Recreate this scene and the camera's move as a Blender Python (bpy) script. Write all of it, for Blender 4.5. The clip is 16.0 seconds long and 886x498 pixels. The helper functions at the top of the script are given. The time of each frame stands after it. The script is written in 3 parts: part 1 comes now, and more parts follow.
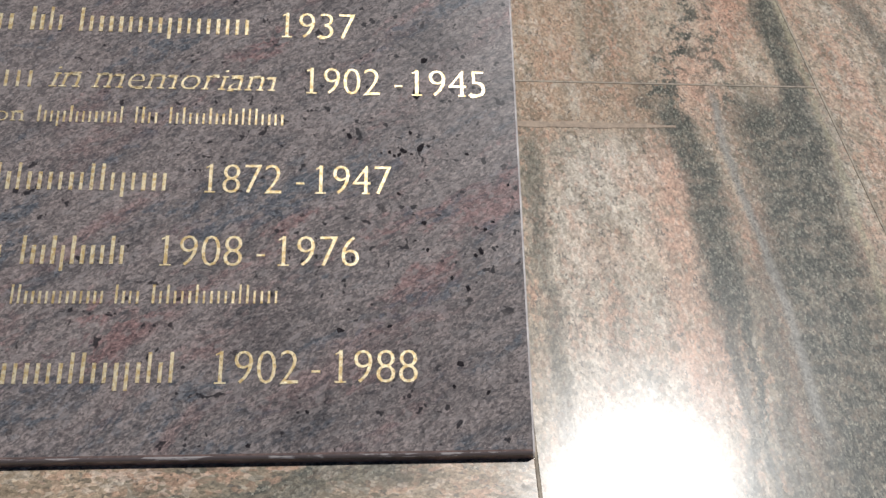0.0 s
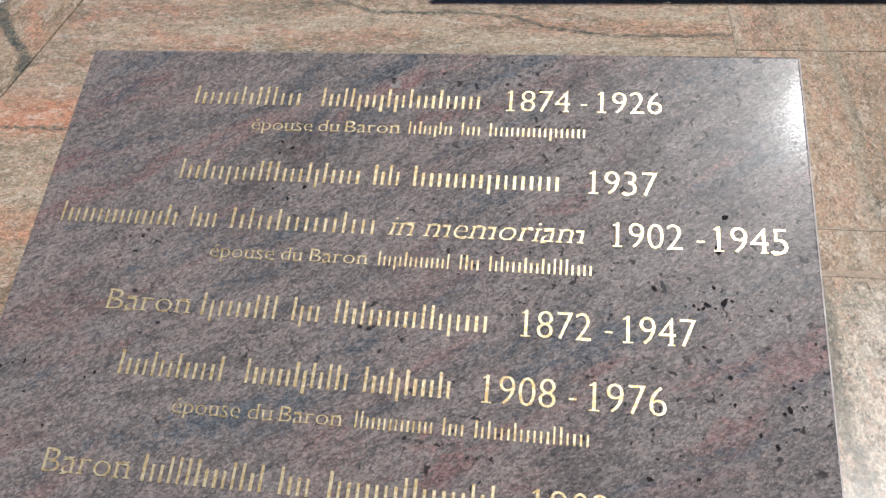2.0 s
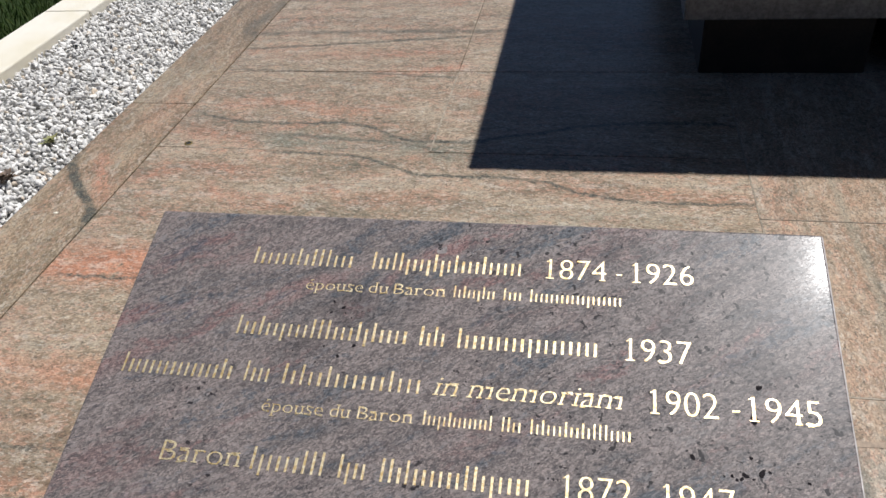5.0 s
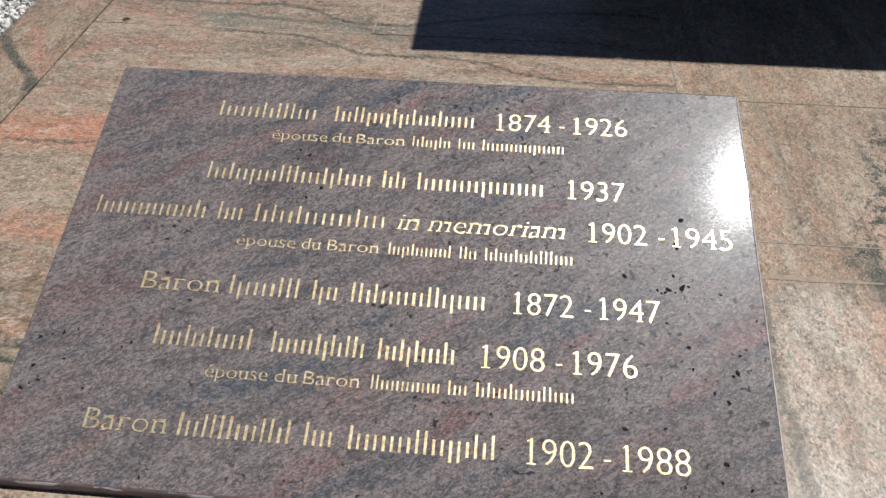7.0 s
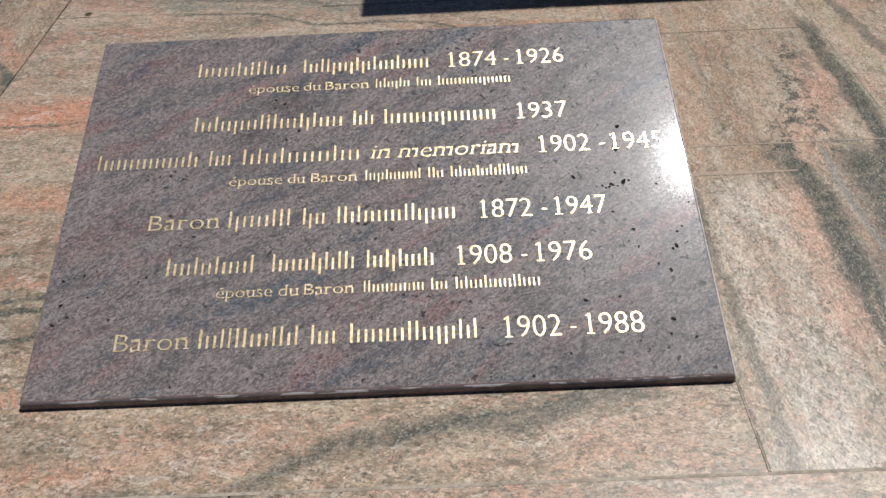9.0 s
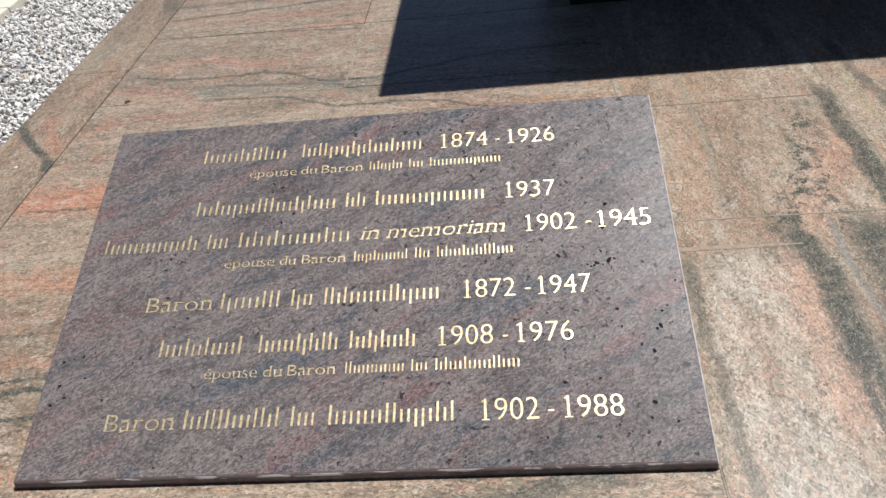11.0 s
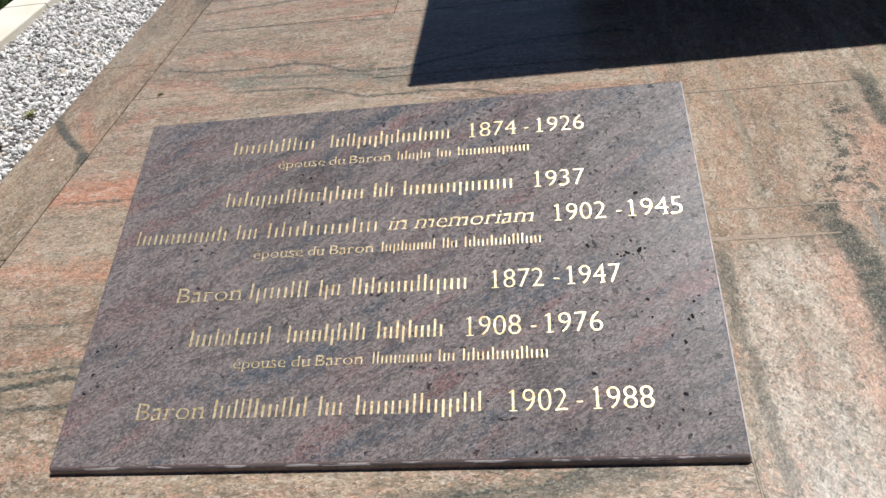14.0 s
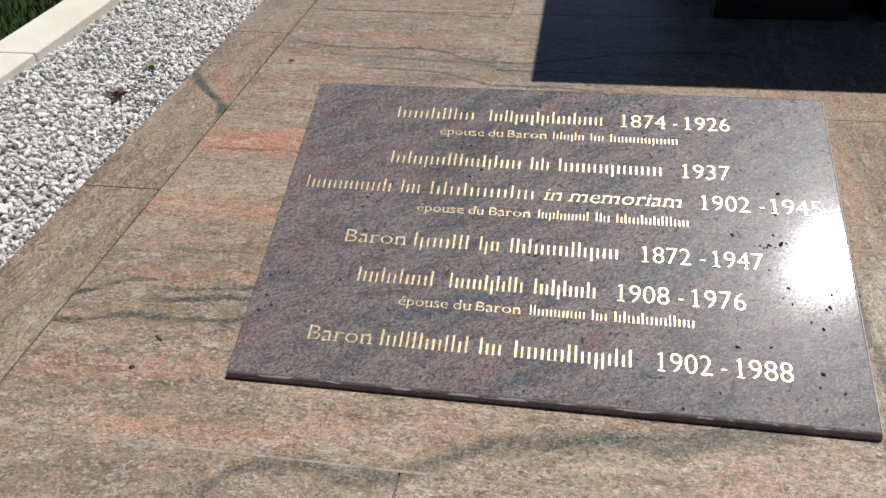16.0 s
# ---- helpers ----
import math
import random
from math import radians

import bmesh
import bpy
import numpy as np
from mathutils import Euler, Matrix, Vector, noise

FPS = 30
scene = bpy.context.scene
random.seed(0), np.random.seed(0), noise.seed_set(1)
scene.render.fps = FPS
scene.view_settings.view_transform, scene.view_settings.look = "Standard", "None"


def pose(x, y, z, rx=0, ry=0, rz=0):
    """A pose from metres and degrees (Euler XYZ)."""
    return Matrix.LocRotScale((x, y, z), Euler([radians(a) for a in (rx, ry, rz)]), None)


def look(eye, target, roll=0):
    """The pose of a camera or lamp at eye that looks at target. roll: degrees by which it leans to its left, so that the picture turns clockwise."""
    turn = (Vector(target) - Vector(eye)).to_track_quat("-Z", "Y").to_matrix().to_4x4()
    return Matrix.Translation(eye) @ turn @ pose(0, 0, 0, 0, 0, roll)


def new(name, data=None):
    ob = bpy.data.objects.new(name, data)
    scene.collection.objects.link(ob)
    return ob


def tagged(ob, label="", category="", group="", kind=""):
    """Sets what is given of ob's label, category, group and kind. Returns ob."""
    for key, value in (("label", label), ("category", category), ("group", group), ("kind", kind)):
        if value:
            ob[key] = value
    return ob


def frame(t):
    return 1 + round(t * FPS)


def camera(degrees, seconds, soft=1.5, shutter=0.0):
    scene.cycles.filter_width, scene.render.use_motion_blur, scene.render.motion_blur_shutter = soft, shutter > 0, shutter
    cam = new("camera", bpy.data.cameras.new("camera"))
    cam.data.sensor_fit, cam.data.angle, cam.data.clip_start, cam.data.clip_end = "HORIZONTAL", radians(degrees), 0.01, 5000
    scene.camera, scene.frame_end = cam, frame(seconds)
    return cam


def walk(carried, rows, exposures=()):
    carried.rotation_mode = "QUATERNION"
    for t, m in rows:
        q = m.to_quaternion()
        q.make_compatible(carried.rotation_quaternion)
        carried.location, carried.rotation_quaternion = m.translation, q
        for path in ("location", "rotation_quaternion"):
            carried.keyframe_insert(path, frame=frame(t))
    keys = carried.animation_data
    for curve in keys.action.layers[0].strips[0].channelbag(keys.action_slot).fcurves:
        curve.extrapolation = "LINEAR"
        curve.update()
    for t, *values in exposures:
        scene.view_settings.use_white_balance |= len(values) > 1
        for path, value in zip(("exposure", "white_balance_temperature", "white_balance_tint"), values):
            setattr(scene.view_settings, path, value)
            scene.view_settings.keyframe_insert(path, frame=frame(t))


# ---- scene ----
# ---- camera and its path ----
cam = camera(59.1, 16.0, soft=1.5)
PATH = [
    (0, 0.3463, -0.2924, 0.7440, 36.14, -3.87, -2.48),
    (0.5, 0.3154, -0.2949, 0.7477, 37.36, -3.49, -3.89),
    (1, 0.2395, -0.2948, 0.7793, 37.80, -0.04, 0.45),
    (1.5, 0.2145, -0.3000, 0.7964, 39.57, 2.48, 4.53),
    (2, 0.2014, -0.2898, 0.8348, 42.82, 4.42, 7.78),
    (2.5, 0.2109, -0.2897, 0.8346, 45.45, 4.34, 7.65),
    (3, 0.2263, -0.2989, 0.8302, 46.85, 4.60, 7.79),
    (3.5, 0.2199, -0.2862, 0.8683, 47.49, 4.26, 8.03),
    (4, 0.2141, -0.2819, 0.9082, 51.73, 4.72, 8.68),
    (4.2, 0.2108, -0.2878, 0.9099, 53.13, 4.82, 8.95),
    (6.3, 0.1124, -0.4296, 0.8781, 51.32, 2.69, 10.54),
    (6.5, 0.1094, -0.4612, 0.8788, 49.37, 2.17, 9.36),
    (7, 0.1267, -0.4781, 0.8760, 47.61, -0.18, 5.02),
    (7.5, 0.1204, -0.4124, 0.8583, 46.73, -0.49, 3.09),
    (8, 0.1203, -0.4115, 0.8386, 45.18, 1.64, 3.25),
    (8.5, 0.1008, -0.5178, 0.8625, 44.69, 2.44, 1.64),
    (9, 0.1170, -0.6714, 0.8893, 47.15, 2.35, -1.10),
    (9.2, 0.1215, -0.6882, 0.9017, 48.63, 1.52, -2.54),
    (11.5, 0.2713, -0.6410, 0.9092, 52.05, 7.45, 3.66),
    (12, 0.2607, -0.6223, 0.9019, 52.13, 8.09, 4.04),
    (12.5, 0.2498, -0.6128, 0.9054, 51.63, 8.49, 4.40),
    (13, 0.2484, -0.6198, 0.9089, 51.57, 8.72, 4.80),
    (13.5, 0.2622, -0.6362, 0.9091, 51.46, 8.81, 4.80),
    (14, 0.2629, -0.6530, 0.9022, 51.46, 7.75, 4.35),
    (14.5, 0.2639, -0.6546, 0.9026, 51.20, 6.96, 4.50),
    (15, 0.2384, -0.6460, 0.8971, 51.05, 5.96, 5.07),
    (15.5, 0.1363, -0.7094, 0.9157, 51.44, 3.54, 7.17),
    (16, 0.0295, -0.8277, 0.9222, 53.05, 2.24, 9.32),
]
EXPOSURES = [(0.0, -0.14), (0.5, -0.28), (1.0, -0.20), (1.5, 0.02), (2.5, 0.18), (4.2, 0.14), (6.5, 0.08), (7.5, -0.07), (8.0, -0.10), (8.5, 0.03), (9.2, 0.03), (11.3, 0.22), (15.0, 0.22), (15.5, 0.16), (16.0, 0.02)]
walk(cam, [(t, pose(x, y, z, rx, ry, rz)) for t, x, y, z, rx, ry, rz in PATH], EXPOSURES)

# ---- light ----
SUN_AZ, SUN_EL = 46.2, 65.2
sun_way = Vector((math.sin(radians(SUN_AZ)) * math.cos(radians(SUN_EL)), math.cos(radians(SUN_AZ)) * math.cos(radians(SUN_EL)), math.sin(radians(SUN_EL))))
world = bpy.data.worlds.new("sky")
scene.world = world
world.use_nodes = True
wt = world.node_tree
sky = wt.nodes.new("ShaderNodeTexSky")
sky.sky_type, sky.sun_disc = "NISHITA", False
sky.altitude, sky.air_density, sky.dust_density, sky.ozone_density = 3500, 0.6, 2.2, 0.2
sky.sun_elevation, sky.sun_rotation = radians(SUN_EL), radians(SUN_AZ)
wt.links.new(sky.outputs[0], wt.nodes["Background"].inputs[0])
wt.nodes["Background"].inputs[1].default_value = 0.057
lamp = bpy.data.lights.new("sun", "SUN")
lamp.energy, lamp.angle, lamp.color = 4.75, radians(0.53), (1.0, 1.0, 0.995)
new("sun", lamp).matrix_world = look(sun_way * 20, (0, 0, 0))


# ---- material kit ----
class Kit:
    """Short ways to lay nodes in one material."""

    def __init__(self, name):
        self.mat = bpy.data.materials.new(name)
        self.mat.use_nodes = True
        self.t = self.mat.node_tree
        self.bsdf = self.t.nodes["Principled BSDF"]
        self.coord = self.t.nodes.new("ShaderNodeTexCoord").outputs["Object"]

    def put(self, sock, v):
        if isinstance(v, bpy.types.NodeSocket):
            self.t.links.new(v, sock)
        elif v is not None:
            sock.default_value = v

    def math(self, op, a, b=None, c=None, clamp=False):
        n = self.t.nodes.new("ShaderNodeMath")
        n.operation, n.use_clamp = op, clamp
        for i, v in enumerate((a, b, c)):
            self.put(n.inputs[i], v)
        return n.outputs[0]

    def vec(self, op, a, b):
        n = self.t.nodes.new("ShaderNodeVectorMath")
        n.operation = op
        self.put(n.inputs[0], a)
        self.put(n.inputs[1], b)
        return n.outputs[0]

    def xyz(self, v):
        n = self.t.nodes.new("ShaderNodeSeparateXYZ")
        self.put(n.inputs[0], v)
        return n.outputs

    def mapped(self, v, scale=(1, 1, 1), turn=(0, 0, 0), shift=(0, 0, 0)):
        n = self.t.nodes.new("ShaderNodeMapping")
        self.put(n.inputs[0], v)
        n.inputs[1].default_value, n.inputs[3].default_value = shift, scale
        n.inputs[2].default_value = [radians(a) for a in turn]
        return n.outputs[0]

    def noise(self, v, scale, detail=3.0, rough=0.55, colour=False, warp=0.0):
        n = self.t.nodes.new("ShaderNodeTexNoise")
        self.put(n.inputs["Vector"], v)
        n.inputs["Scale"].default_value, n.inputs["Detail"].default_value = scale, detail
        n.inputs["Roughness"].default_value, n.inputs["Distortion"].default_value = rough, warp
        return n.outputs["Color" if colour else "Fac"]

    def cells(self, v, scale, out="Distance"):
        n = self.t.nodes.new("ShaderNodeTexVoronoi")
        self.put(n.inputs["Vector"], v)
        n.inputs["Scale"].default_value = scale
        return n.outputs[out]

    def ramp(self, f, stops):
        n = self.t.nodes.new("ShaderNodeValToRGB")
        self.put(n.inputs[0], f)
        e = n.color_ramp.elements
        while len(e) < len(stops):
            e.new(0.5)
        for el, (p, c) in zip(e, stops):
            el.position, el.color = p, (*c, 1)
        return n.outputs[0]

    def step(self, f, lo, hi, a=0.0, b=1.0):
        n = self.t.nodes.new("ShaderNodeMapRange")
        n.interpolation_type = "SMOOTHSTEP"
        self.put(n.inputs[0], f)
        for i, v in enumerate((lo, hi, a, b)):
            self.put(n.inputs[1 + i], v)
        return n.outputs[0]

    def mix(self, f, a, b, how="MIX"):
        n = self.t.nodes.new("ShaderNodeMix")
        n.data_type, n.blend_type = "RGBA", how
        for i, v in ((0, f), (6, a), (7, b)):
            self.put(n.inputs[i], (*v, 1) if isinstance(v, tuple) and len(v) == 3 else v)
        return n.outputs[2]

    def curve(self, f, points):
        n = self.t.nodes.new("ShaderNodeFloatCurve")
        self.put(n.inputs[1], f)
        c = n.mapping.curves[0]
        while len(c.points) < len(points):
            c.points.new(0.5, 0.5)
        for p, (x, y) in zip(c.points, points):
            p.location = (x, y)
        n.mapping.update()
        return n.outputs[0]

    def bump(self, h, strength, dist):
        n = self.t.nodes.new("ShaderNodeBump")
        n.inputs["Strength"].default_value, n.inputs["Distance"].default_value = strength, dist
        self.put(n.inputs["Height"], h)
        self.put(self.bsdf.inputs["Normal"], n.outputs[0])

    def island(self):
        return self.t.nodes.new("ShaderNodeNewGeometry").outputs["Random Per Island"]

    def own(self):
        return self.t.nodes.new("ShaderNodeObjectInfo").outputs["Random"]

    def polish(self, weight, rough):
        self.put(self.bsdf.inputs["Coat Weight"], weight)
        self.put(self.bsdf.inputs["Coat Roughness"], rough)
        self.put(self.bsdf.inputs["Coat IOR"], 1.5)

    def done(self, colour=None, rough=None, metal=None, spec=None):
        for k, v in (("Base Color", colour), ("Roughness", rough), ("Metallic", metal), ("Specular IOR Level", spec)):
            self.put(self.bsdf.inputs[k], (*v, 1) if isinstance(v, tuple) and len(v) == 3 else v)
        return self.mat


def vein(k, along, across, path, width, fuzz, soft=0.35):
    """A mineral vein: a wandering line through the points of path, given as (along, across)."""
    a0, a1 = path[0][0], path[-1][0]
    lo, hi = min(p[1] for p in path) - 0.02, max(p[1] for p in path) + 0.02
    u = k.math("DIVIDE", k.math("SUBTRACT", along, a0), a1 - a0, clamp=True)
    c = k.curve(u, [((a - a0) / (a1 - a0), (b - lo) / (hi - lo)) for a, b in path])
    mid = k.math("MULTIPLY_ADD", c, hi - lo, lo)
    off = k.math("ABSOLUTE", k.math("ADD", k.math("SUBTRACT", across, mid), fuzz))
    line = k.step(off, width * (0.5 - soft), width * (0.9 + soft), 1.0, 0.0)
    ends = k.math("MULTIPLY", k.step(along, a0 - 0.06, a0 + 0.02), k.step(along, a1 - 0.02, a1 + 0.06, 1.0, 0.0))
    return k.math("MULTIPLY", line, ends)


def crystals(k, p, scale):
    """Random values for each crystal of a granular stone."""
    wob = k.vec("ADD", p, k.vec("MULTIPLY", k.noise(p, scale * 0.8, 2.0, 0.6, colour=True), (0.9 / scale, 0.9 / scale, 0.9 / scale)))
    return k.xyz(k.cells(wob, scale, "Color"))


def granite(name, axis, veins, shift=0.0, warm=1.0, roses=(), tint=(1.0, 1.0, 1.0), patches=(), seams=(), blots=(), stray=1.0, firm=0.38):
    """Polished pink, cream and grey-green granular granite, its flow along x or along y."""
    k = Kit(name)
    p = k.coord
    s = k.xyz(p)
    along, across = (s[0], s[1]) if axis == "x" else (s[1], s[0])
    bend = k.math("MULTIPLY", k.math("SUBTRACT", k.noise(p, 3.0, 2.0), 0.5), 0.16)
    flow = k.t.nodes.new("ShaderNodeCombineXYZ")
    k.put(flow.inputs[0], k.math("MULTIPLY", along, 0.16))
    k.put(flow.inputs[1], k.math("ADD", k.math("ADD", across, shift), bend))
    k.put(flow.inputs[2], k.math("MULTIPLY", k.own(), 3.0))
    q = flow.outputs[0]
    drawn = k.mapped(p, scale=(0.62, 1, 1) if axis == "x" else (1, 0.62, 1))
    big, small, tiny = crystals(k, drawn, 215.0), crystals(k, drawn, 430.0), crystals(k, p, 800.0)
    # broad flow, ragged at the size of the crystals
    ragged = k.math("MULTIPLY", k.math("SUBTRACT", big[0], 0.5), 0.16)
    band = k.math("ADD", k.noise(q, 11.0, 6.0, 0.64), ragged)
    col = k.ramp(band, [(0.22, (0.130, 0.122, 0.096)), (0.38, (0.215, 0.178, 0.136)), (0.50, (0.285, 0.228, 0.172)), (0.62, (0.350, 0.300, 0.238)), (0.78, (0.245, 0.222, 0.178))])
    col = k.mix(1.0, col, tint, "MULTIPLY")
    rose = k.math("MULTIPLY", k.step(k.math("ADD", k.noise(q, 5.0, 3.0), ragged), 0.46, 0.64), k.step(k.math("ADD", k.noise(p, 14.0, 4.0, 0.6), ragged), 0.42, 0.62))
    col = k.mix(k.math("MULTIPLY", rose, 0.5 * warm), col, (0.365, 0.190, 0.128))
    grey = k.step(k.math("ADD", k.noise(k.vec("ADD", q, (0.0, 4.3, 1.1)), 9.0, 6.0, 0.68), ragged), 0.54, 0.68)
    col = k.mix(k.math("MULTIPLY", grey, 0.42), col, (0.168, 0.162, 0.130))
    fuzz = k.math("ADD", k.math("MULTIPLY", k.math("SUBTRACT", k.noise(p, 15.0, 5.0, 0.7), 0.5), 0.028 * stray), k.math("MULTIPLY", k.math("SUBTRACT", big[1], 0.5), 0.006))
    torn = k.step(k.math("ADD", k.noise(p, 38.0, 5.0, 0.72), ragged), 0.36, 0.58)
    cloudy = k.step(k.math("ADD", k.noise(p, 24.0, 4.0, 0.65), ragged), 0.22, 0.52)
    streaky = k.math("MULTIPLY", cloudy, k.step(k.noise(k.vec("ADD", q, (0.0, 2.7, 0.6)), 26.0, 4.0, 0.6), 0.30, 0.58, 0.35, 1.0))
    for path, width, much in roses:
        m = vein(k, along, across, path, width * 1.15, k.math("MULTIPLY", fuzz, 2.4), 0.5)
        col = k.mix(k.math("MULTIPLY", k.math("MULTIPLY", m, k.math("MULTIPLY", k.math("MULTIPLY_ADD", torn, 0.7, 0.3), streaky)), much * 1.15), col, (0.38, 0.185, 0.125))
    wide = k.math("MULTIPLY", k.math("SUBTRACT", k.noise(p, 9.0, 4.0, 0.6), 0.5), 0.06)
    for path, width, shade, much in patches:
        m = vein(k, along, across, path, width, k.math("ADD", wide, fuzz))
        col = k.mix(k.math("MULTIPLY", k.math("MULTIPLY", m, streaky), much), col, shade)
    long = k.mapped(drawn, scale=(0.62, 1, 1) if axis == "x" else (1, 0.5, 1))
    blot = k.math("ADD", k.noise(k.mapped(long, shift=(3.7, 1.9, 0.4)), 52.0, 5.0, 0.7), ragged)
    col = k.mix(1.0, col, k.ramp(blot, [(0.32, (0.70, 0.70, 0.68)), (0.48, (1.0, 1.0, 1.0)), (0.68, (1.18, 1.17, 1.15))]), "MULTIPLY")
    warmth = k.step(k.math("ADD", k.noise(k.mapped(long, shift=(1.3, 5.1, 2.2)), 30.0, 5.0, 0.68), ragged), 0.54, 0.62)
    col = k.mix(k.math("MULTIPLY", warmth, 0.38 * warm), col, (0.400, 0.225, 0.160))
    pale = k.step(k.math("ADD", k.noise(k.mapped(long, shift=(6.3, 0.7, 3.9)), 44.0, 5.0, 0.7), ragged), 0.56, 0.64)
    col = k.mix(k.math("MULTIPLY", pale, 0.35), col, (0.46, 0.43, 0.375))
    # single crystals: milky quartz and salmon feldspar
    col = k.mix(k.step(big[2], 0.74, 0.86, 0.0, 0.26), col, (0.44, 0.40, 0.34))
    col = k.mix(k.step(big[2], 0.14, 0.08, 0.0, 0.26), col, (0.36, 0.19, 0.13))
    # dark grey-green veins, themselves of dark and pale grains
    grains = k.ramp(k.math("MULTIPLY_ADD", small[1], 0.6, k.math("MULTIPLY", tiny[1], 0.4)), [(0.10, (0.033, 0.034, 0.029)), (0.50, (0.073, 0.073, 0.061)), (0.74, (0.128, 0.124, 0.102)), (0.92, (0.240, 0.226, 0.182))])
    for path, width, dark in veins:
        m = vein(k, along, across, path, width, fuzz, 0.35 if axis == "x" else 0.12)
        m = k.math("MULTIPLY", k.math("MULTIPLY", m, k.math("MULTIPLY_ADD", torn, 1.0 - firm, firm)), dark)
        col = k.mix(m, col, grains)
    spots = k.step(k.math("ADD", k.noise(p, 27.0, 5.0, 0.7), ragged), 0.50, 0.60)
    for path, width, much in blots:
        m = vein(k, along, across, path, width, k.math("ADD", wide, fuzz))
        col = k.mix(k.math("MULTIPLY", k.math("MULTIPLY", m, spots), much), col, grains)
    for path, width, shade, much in seams:
        m = vein(k, along, across, path, width, k.math("MULTIPLY", fuzz, 0.35))
        col = k.mix(k.math("MULTIPLY", m, much), col, shade)
    col = k.mix(1.0, col, k.ramp(small[0], [(0.0, (0.75, 0.74, 0.73)), (0.5, (1.0, 1.0, 1.0)), (1.0, (1.28, 1.27, 1.25))]), "MULTIPLY")
    col = k.mix(1.0, col, k.ramp(tiny[0], [(0.0, (0.82, 0.81, 0.80)), (0.5, (1.0, 1.0, 1.0)), (1.0, (1.24, 1.24, 1.22))]), "MULTIPLY")
    mica = k.math("MULTIPLY", k.step(small[2], 0.78, 0.84), k.step(k.noise(p, 42.0, 4.0, 0.65), 0.46, 0.56))
    col = k.mix(k.math("MULTIPLY", mica, 0.65), col, (0.06, 0.055, 0.048))
    film = k.noise(p, 5.0, 4.0, 0.6)
    rough = k.math("ADD", k.math("MULTIPLY_ADD", film, 0.11, 0.13), k.math("MULTIPLY", small[2], 0.05))
    k.bump(k.math("ADD", k.noise(p, 40.0, 2.0), k.math("MULTIPLY", small[0], 0.35)), 0.06, 0.001)
    k.polish(0.62, rough)
    return k.done(col, 0.42, 0.0, 0.14)


# veins seen on the stones, each through a few points (metres)
VEINS_X = [
    ([(-0.845, 1.41), (-0.634, 1.35), (-0.427, 1.351), (-0.183, 1.266), (0.037, 1.312), (0.296, 1.374), (0.498, 1.366)], 0.009, 1.0),
    ([(-0.56, 1.29), (-0.424, 1.275), (-0.25, 1.255), (-0.15, 1.20)], 0.010, 0.7),
    ([(-0.552, 1.205), (-0.34, 1.189), (-0.265, 1.154), (-0.181, 1.121), (0.018, 1.115), (0.091, 1.101), (0.163, 1.065), (0.31, 1.039), (0.494, 1.045)], 0.008, 1.0),
    ([(-0.26, -0.175), (-0.137, -0.133), (-0.075, -0.094), (0.028, -0.068), (0.128, -0.055), (0.195, -0.065), (0.301, -0.021), (0.364, -0.015)], 0.022, 0.8),
    ([(-0.875, 0.165), (-0.831, 0.189), (-0.792, 0.212), (-0.74, 0.222)], 0.008, 1.2),
    ([(-0.70, 0.166), (-0.649, 0.168), (-0.601, 0.182), (-0.50, 0.184)], 0.010, 1.3),
    ([(-0.69, 0.198), (-0.62, 0.206), (-0.50, 0.222)], 0.006, 1.2),
    ([(-0.875, 0.088), (-0.795, 0.103), (-0.719, 0.125), (-0.626, 0.118), (-0.50, 0.143)], 0.009, 1.1),
    ([(-0.45, -0.22), (-0.411, -0.176), (-0.371, -0.160), (-0.29, -0.160)], 0.020, 0.9),
    ([(0.02, -0.085), (0.128, -0.050), (0.23, -0.035), (0.31, -0.004), (0.42, 0.005)], 0.007, 1.0),
    ([(-0.74, 0.318), (-0.66, 0.318), (-0.586, 0.322)], 0.006, 0.8),
    ([(-0.816, 0.72), (-0.62, 0.722)], 0.0065, 0.95),
    ([(-0.896, 1.929), (-0.5, 1.945), (-0.087, 1.94)], 0.018, 0.8),
    ([(-0.856, 1.82), (-0.758, 1.825), (-0.571, 1.85), (-0.199, 1.90)], 0.010, 0.9),
    ([(-0.858, 1.667), (-0.55, 1.652), (-0.2, 1.617)], 0.006, 0.9),
]
VEINS_Y = [
    ([(-0.30, 0.690), (-0.04, 0.721), (0.019, 0.732), (0.171, 0.745), (0.25, 0.757)], 0.012, 0.9),
    ([(0.16, 0.746), (0.27, 0.760), (0.352, 0.764), (0.45, 0.758), (0.497, 0.728)], 0.040, 1.0),
    ([(-0.30, 0.80), (0.025, 0.856), (0.14, 0.868), (0.26, 0.878), (0.40, 0.896), (0.50, 0.905)], 0.096, 1.0),
    ([(0.46, 0.930), (0.587, 0.945), (0.72, 0.950), (0.88, 0.951), (1.0, 0.958)], 0.030, 1.0),
    ([(-0.30, 0.715), (-0.04, 0.742), (0.06, 0.752), (0.16, 0.763), (0.24, 0.772)], 0.006, 1.0),
    ([(-0.30, 0.735), (-0.04, 0.765), (0.10, 0.785), (0.20, 0.795)], 0.018, 0.7),
    ([(-0.2, 0.535), (0.099, 0.541), (0.242, 0.539), (0.416, 0.546)], 0.016, 0.6),
    ([(0.3, 1.17), (0.7, 1.11), (1.0, 1.07), (1.25, 1.05)], 0.022, 0.7),
]
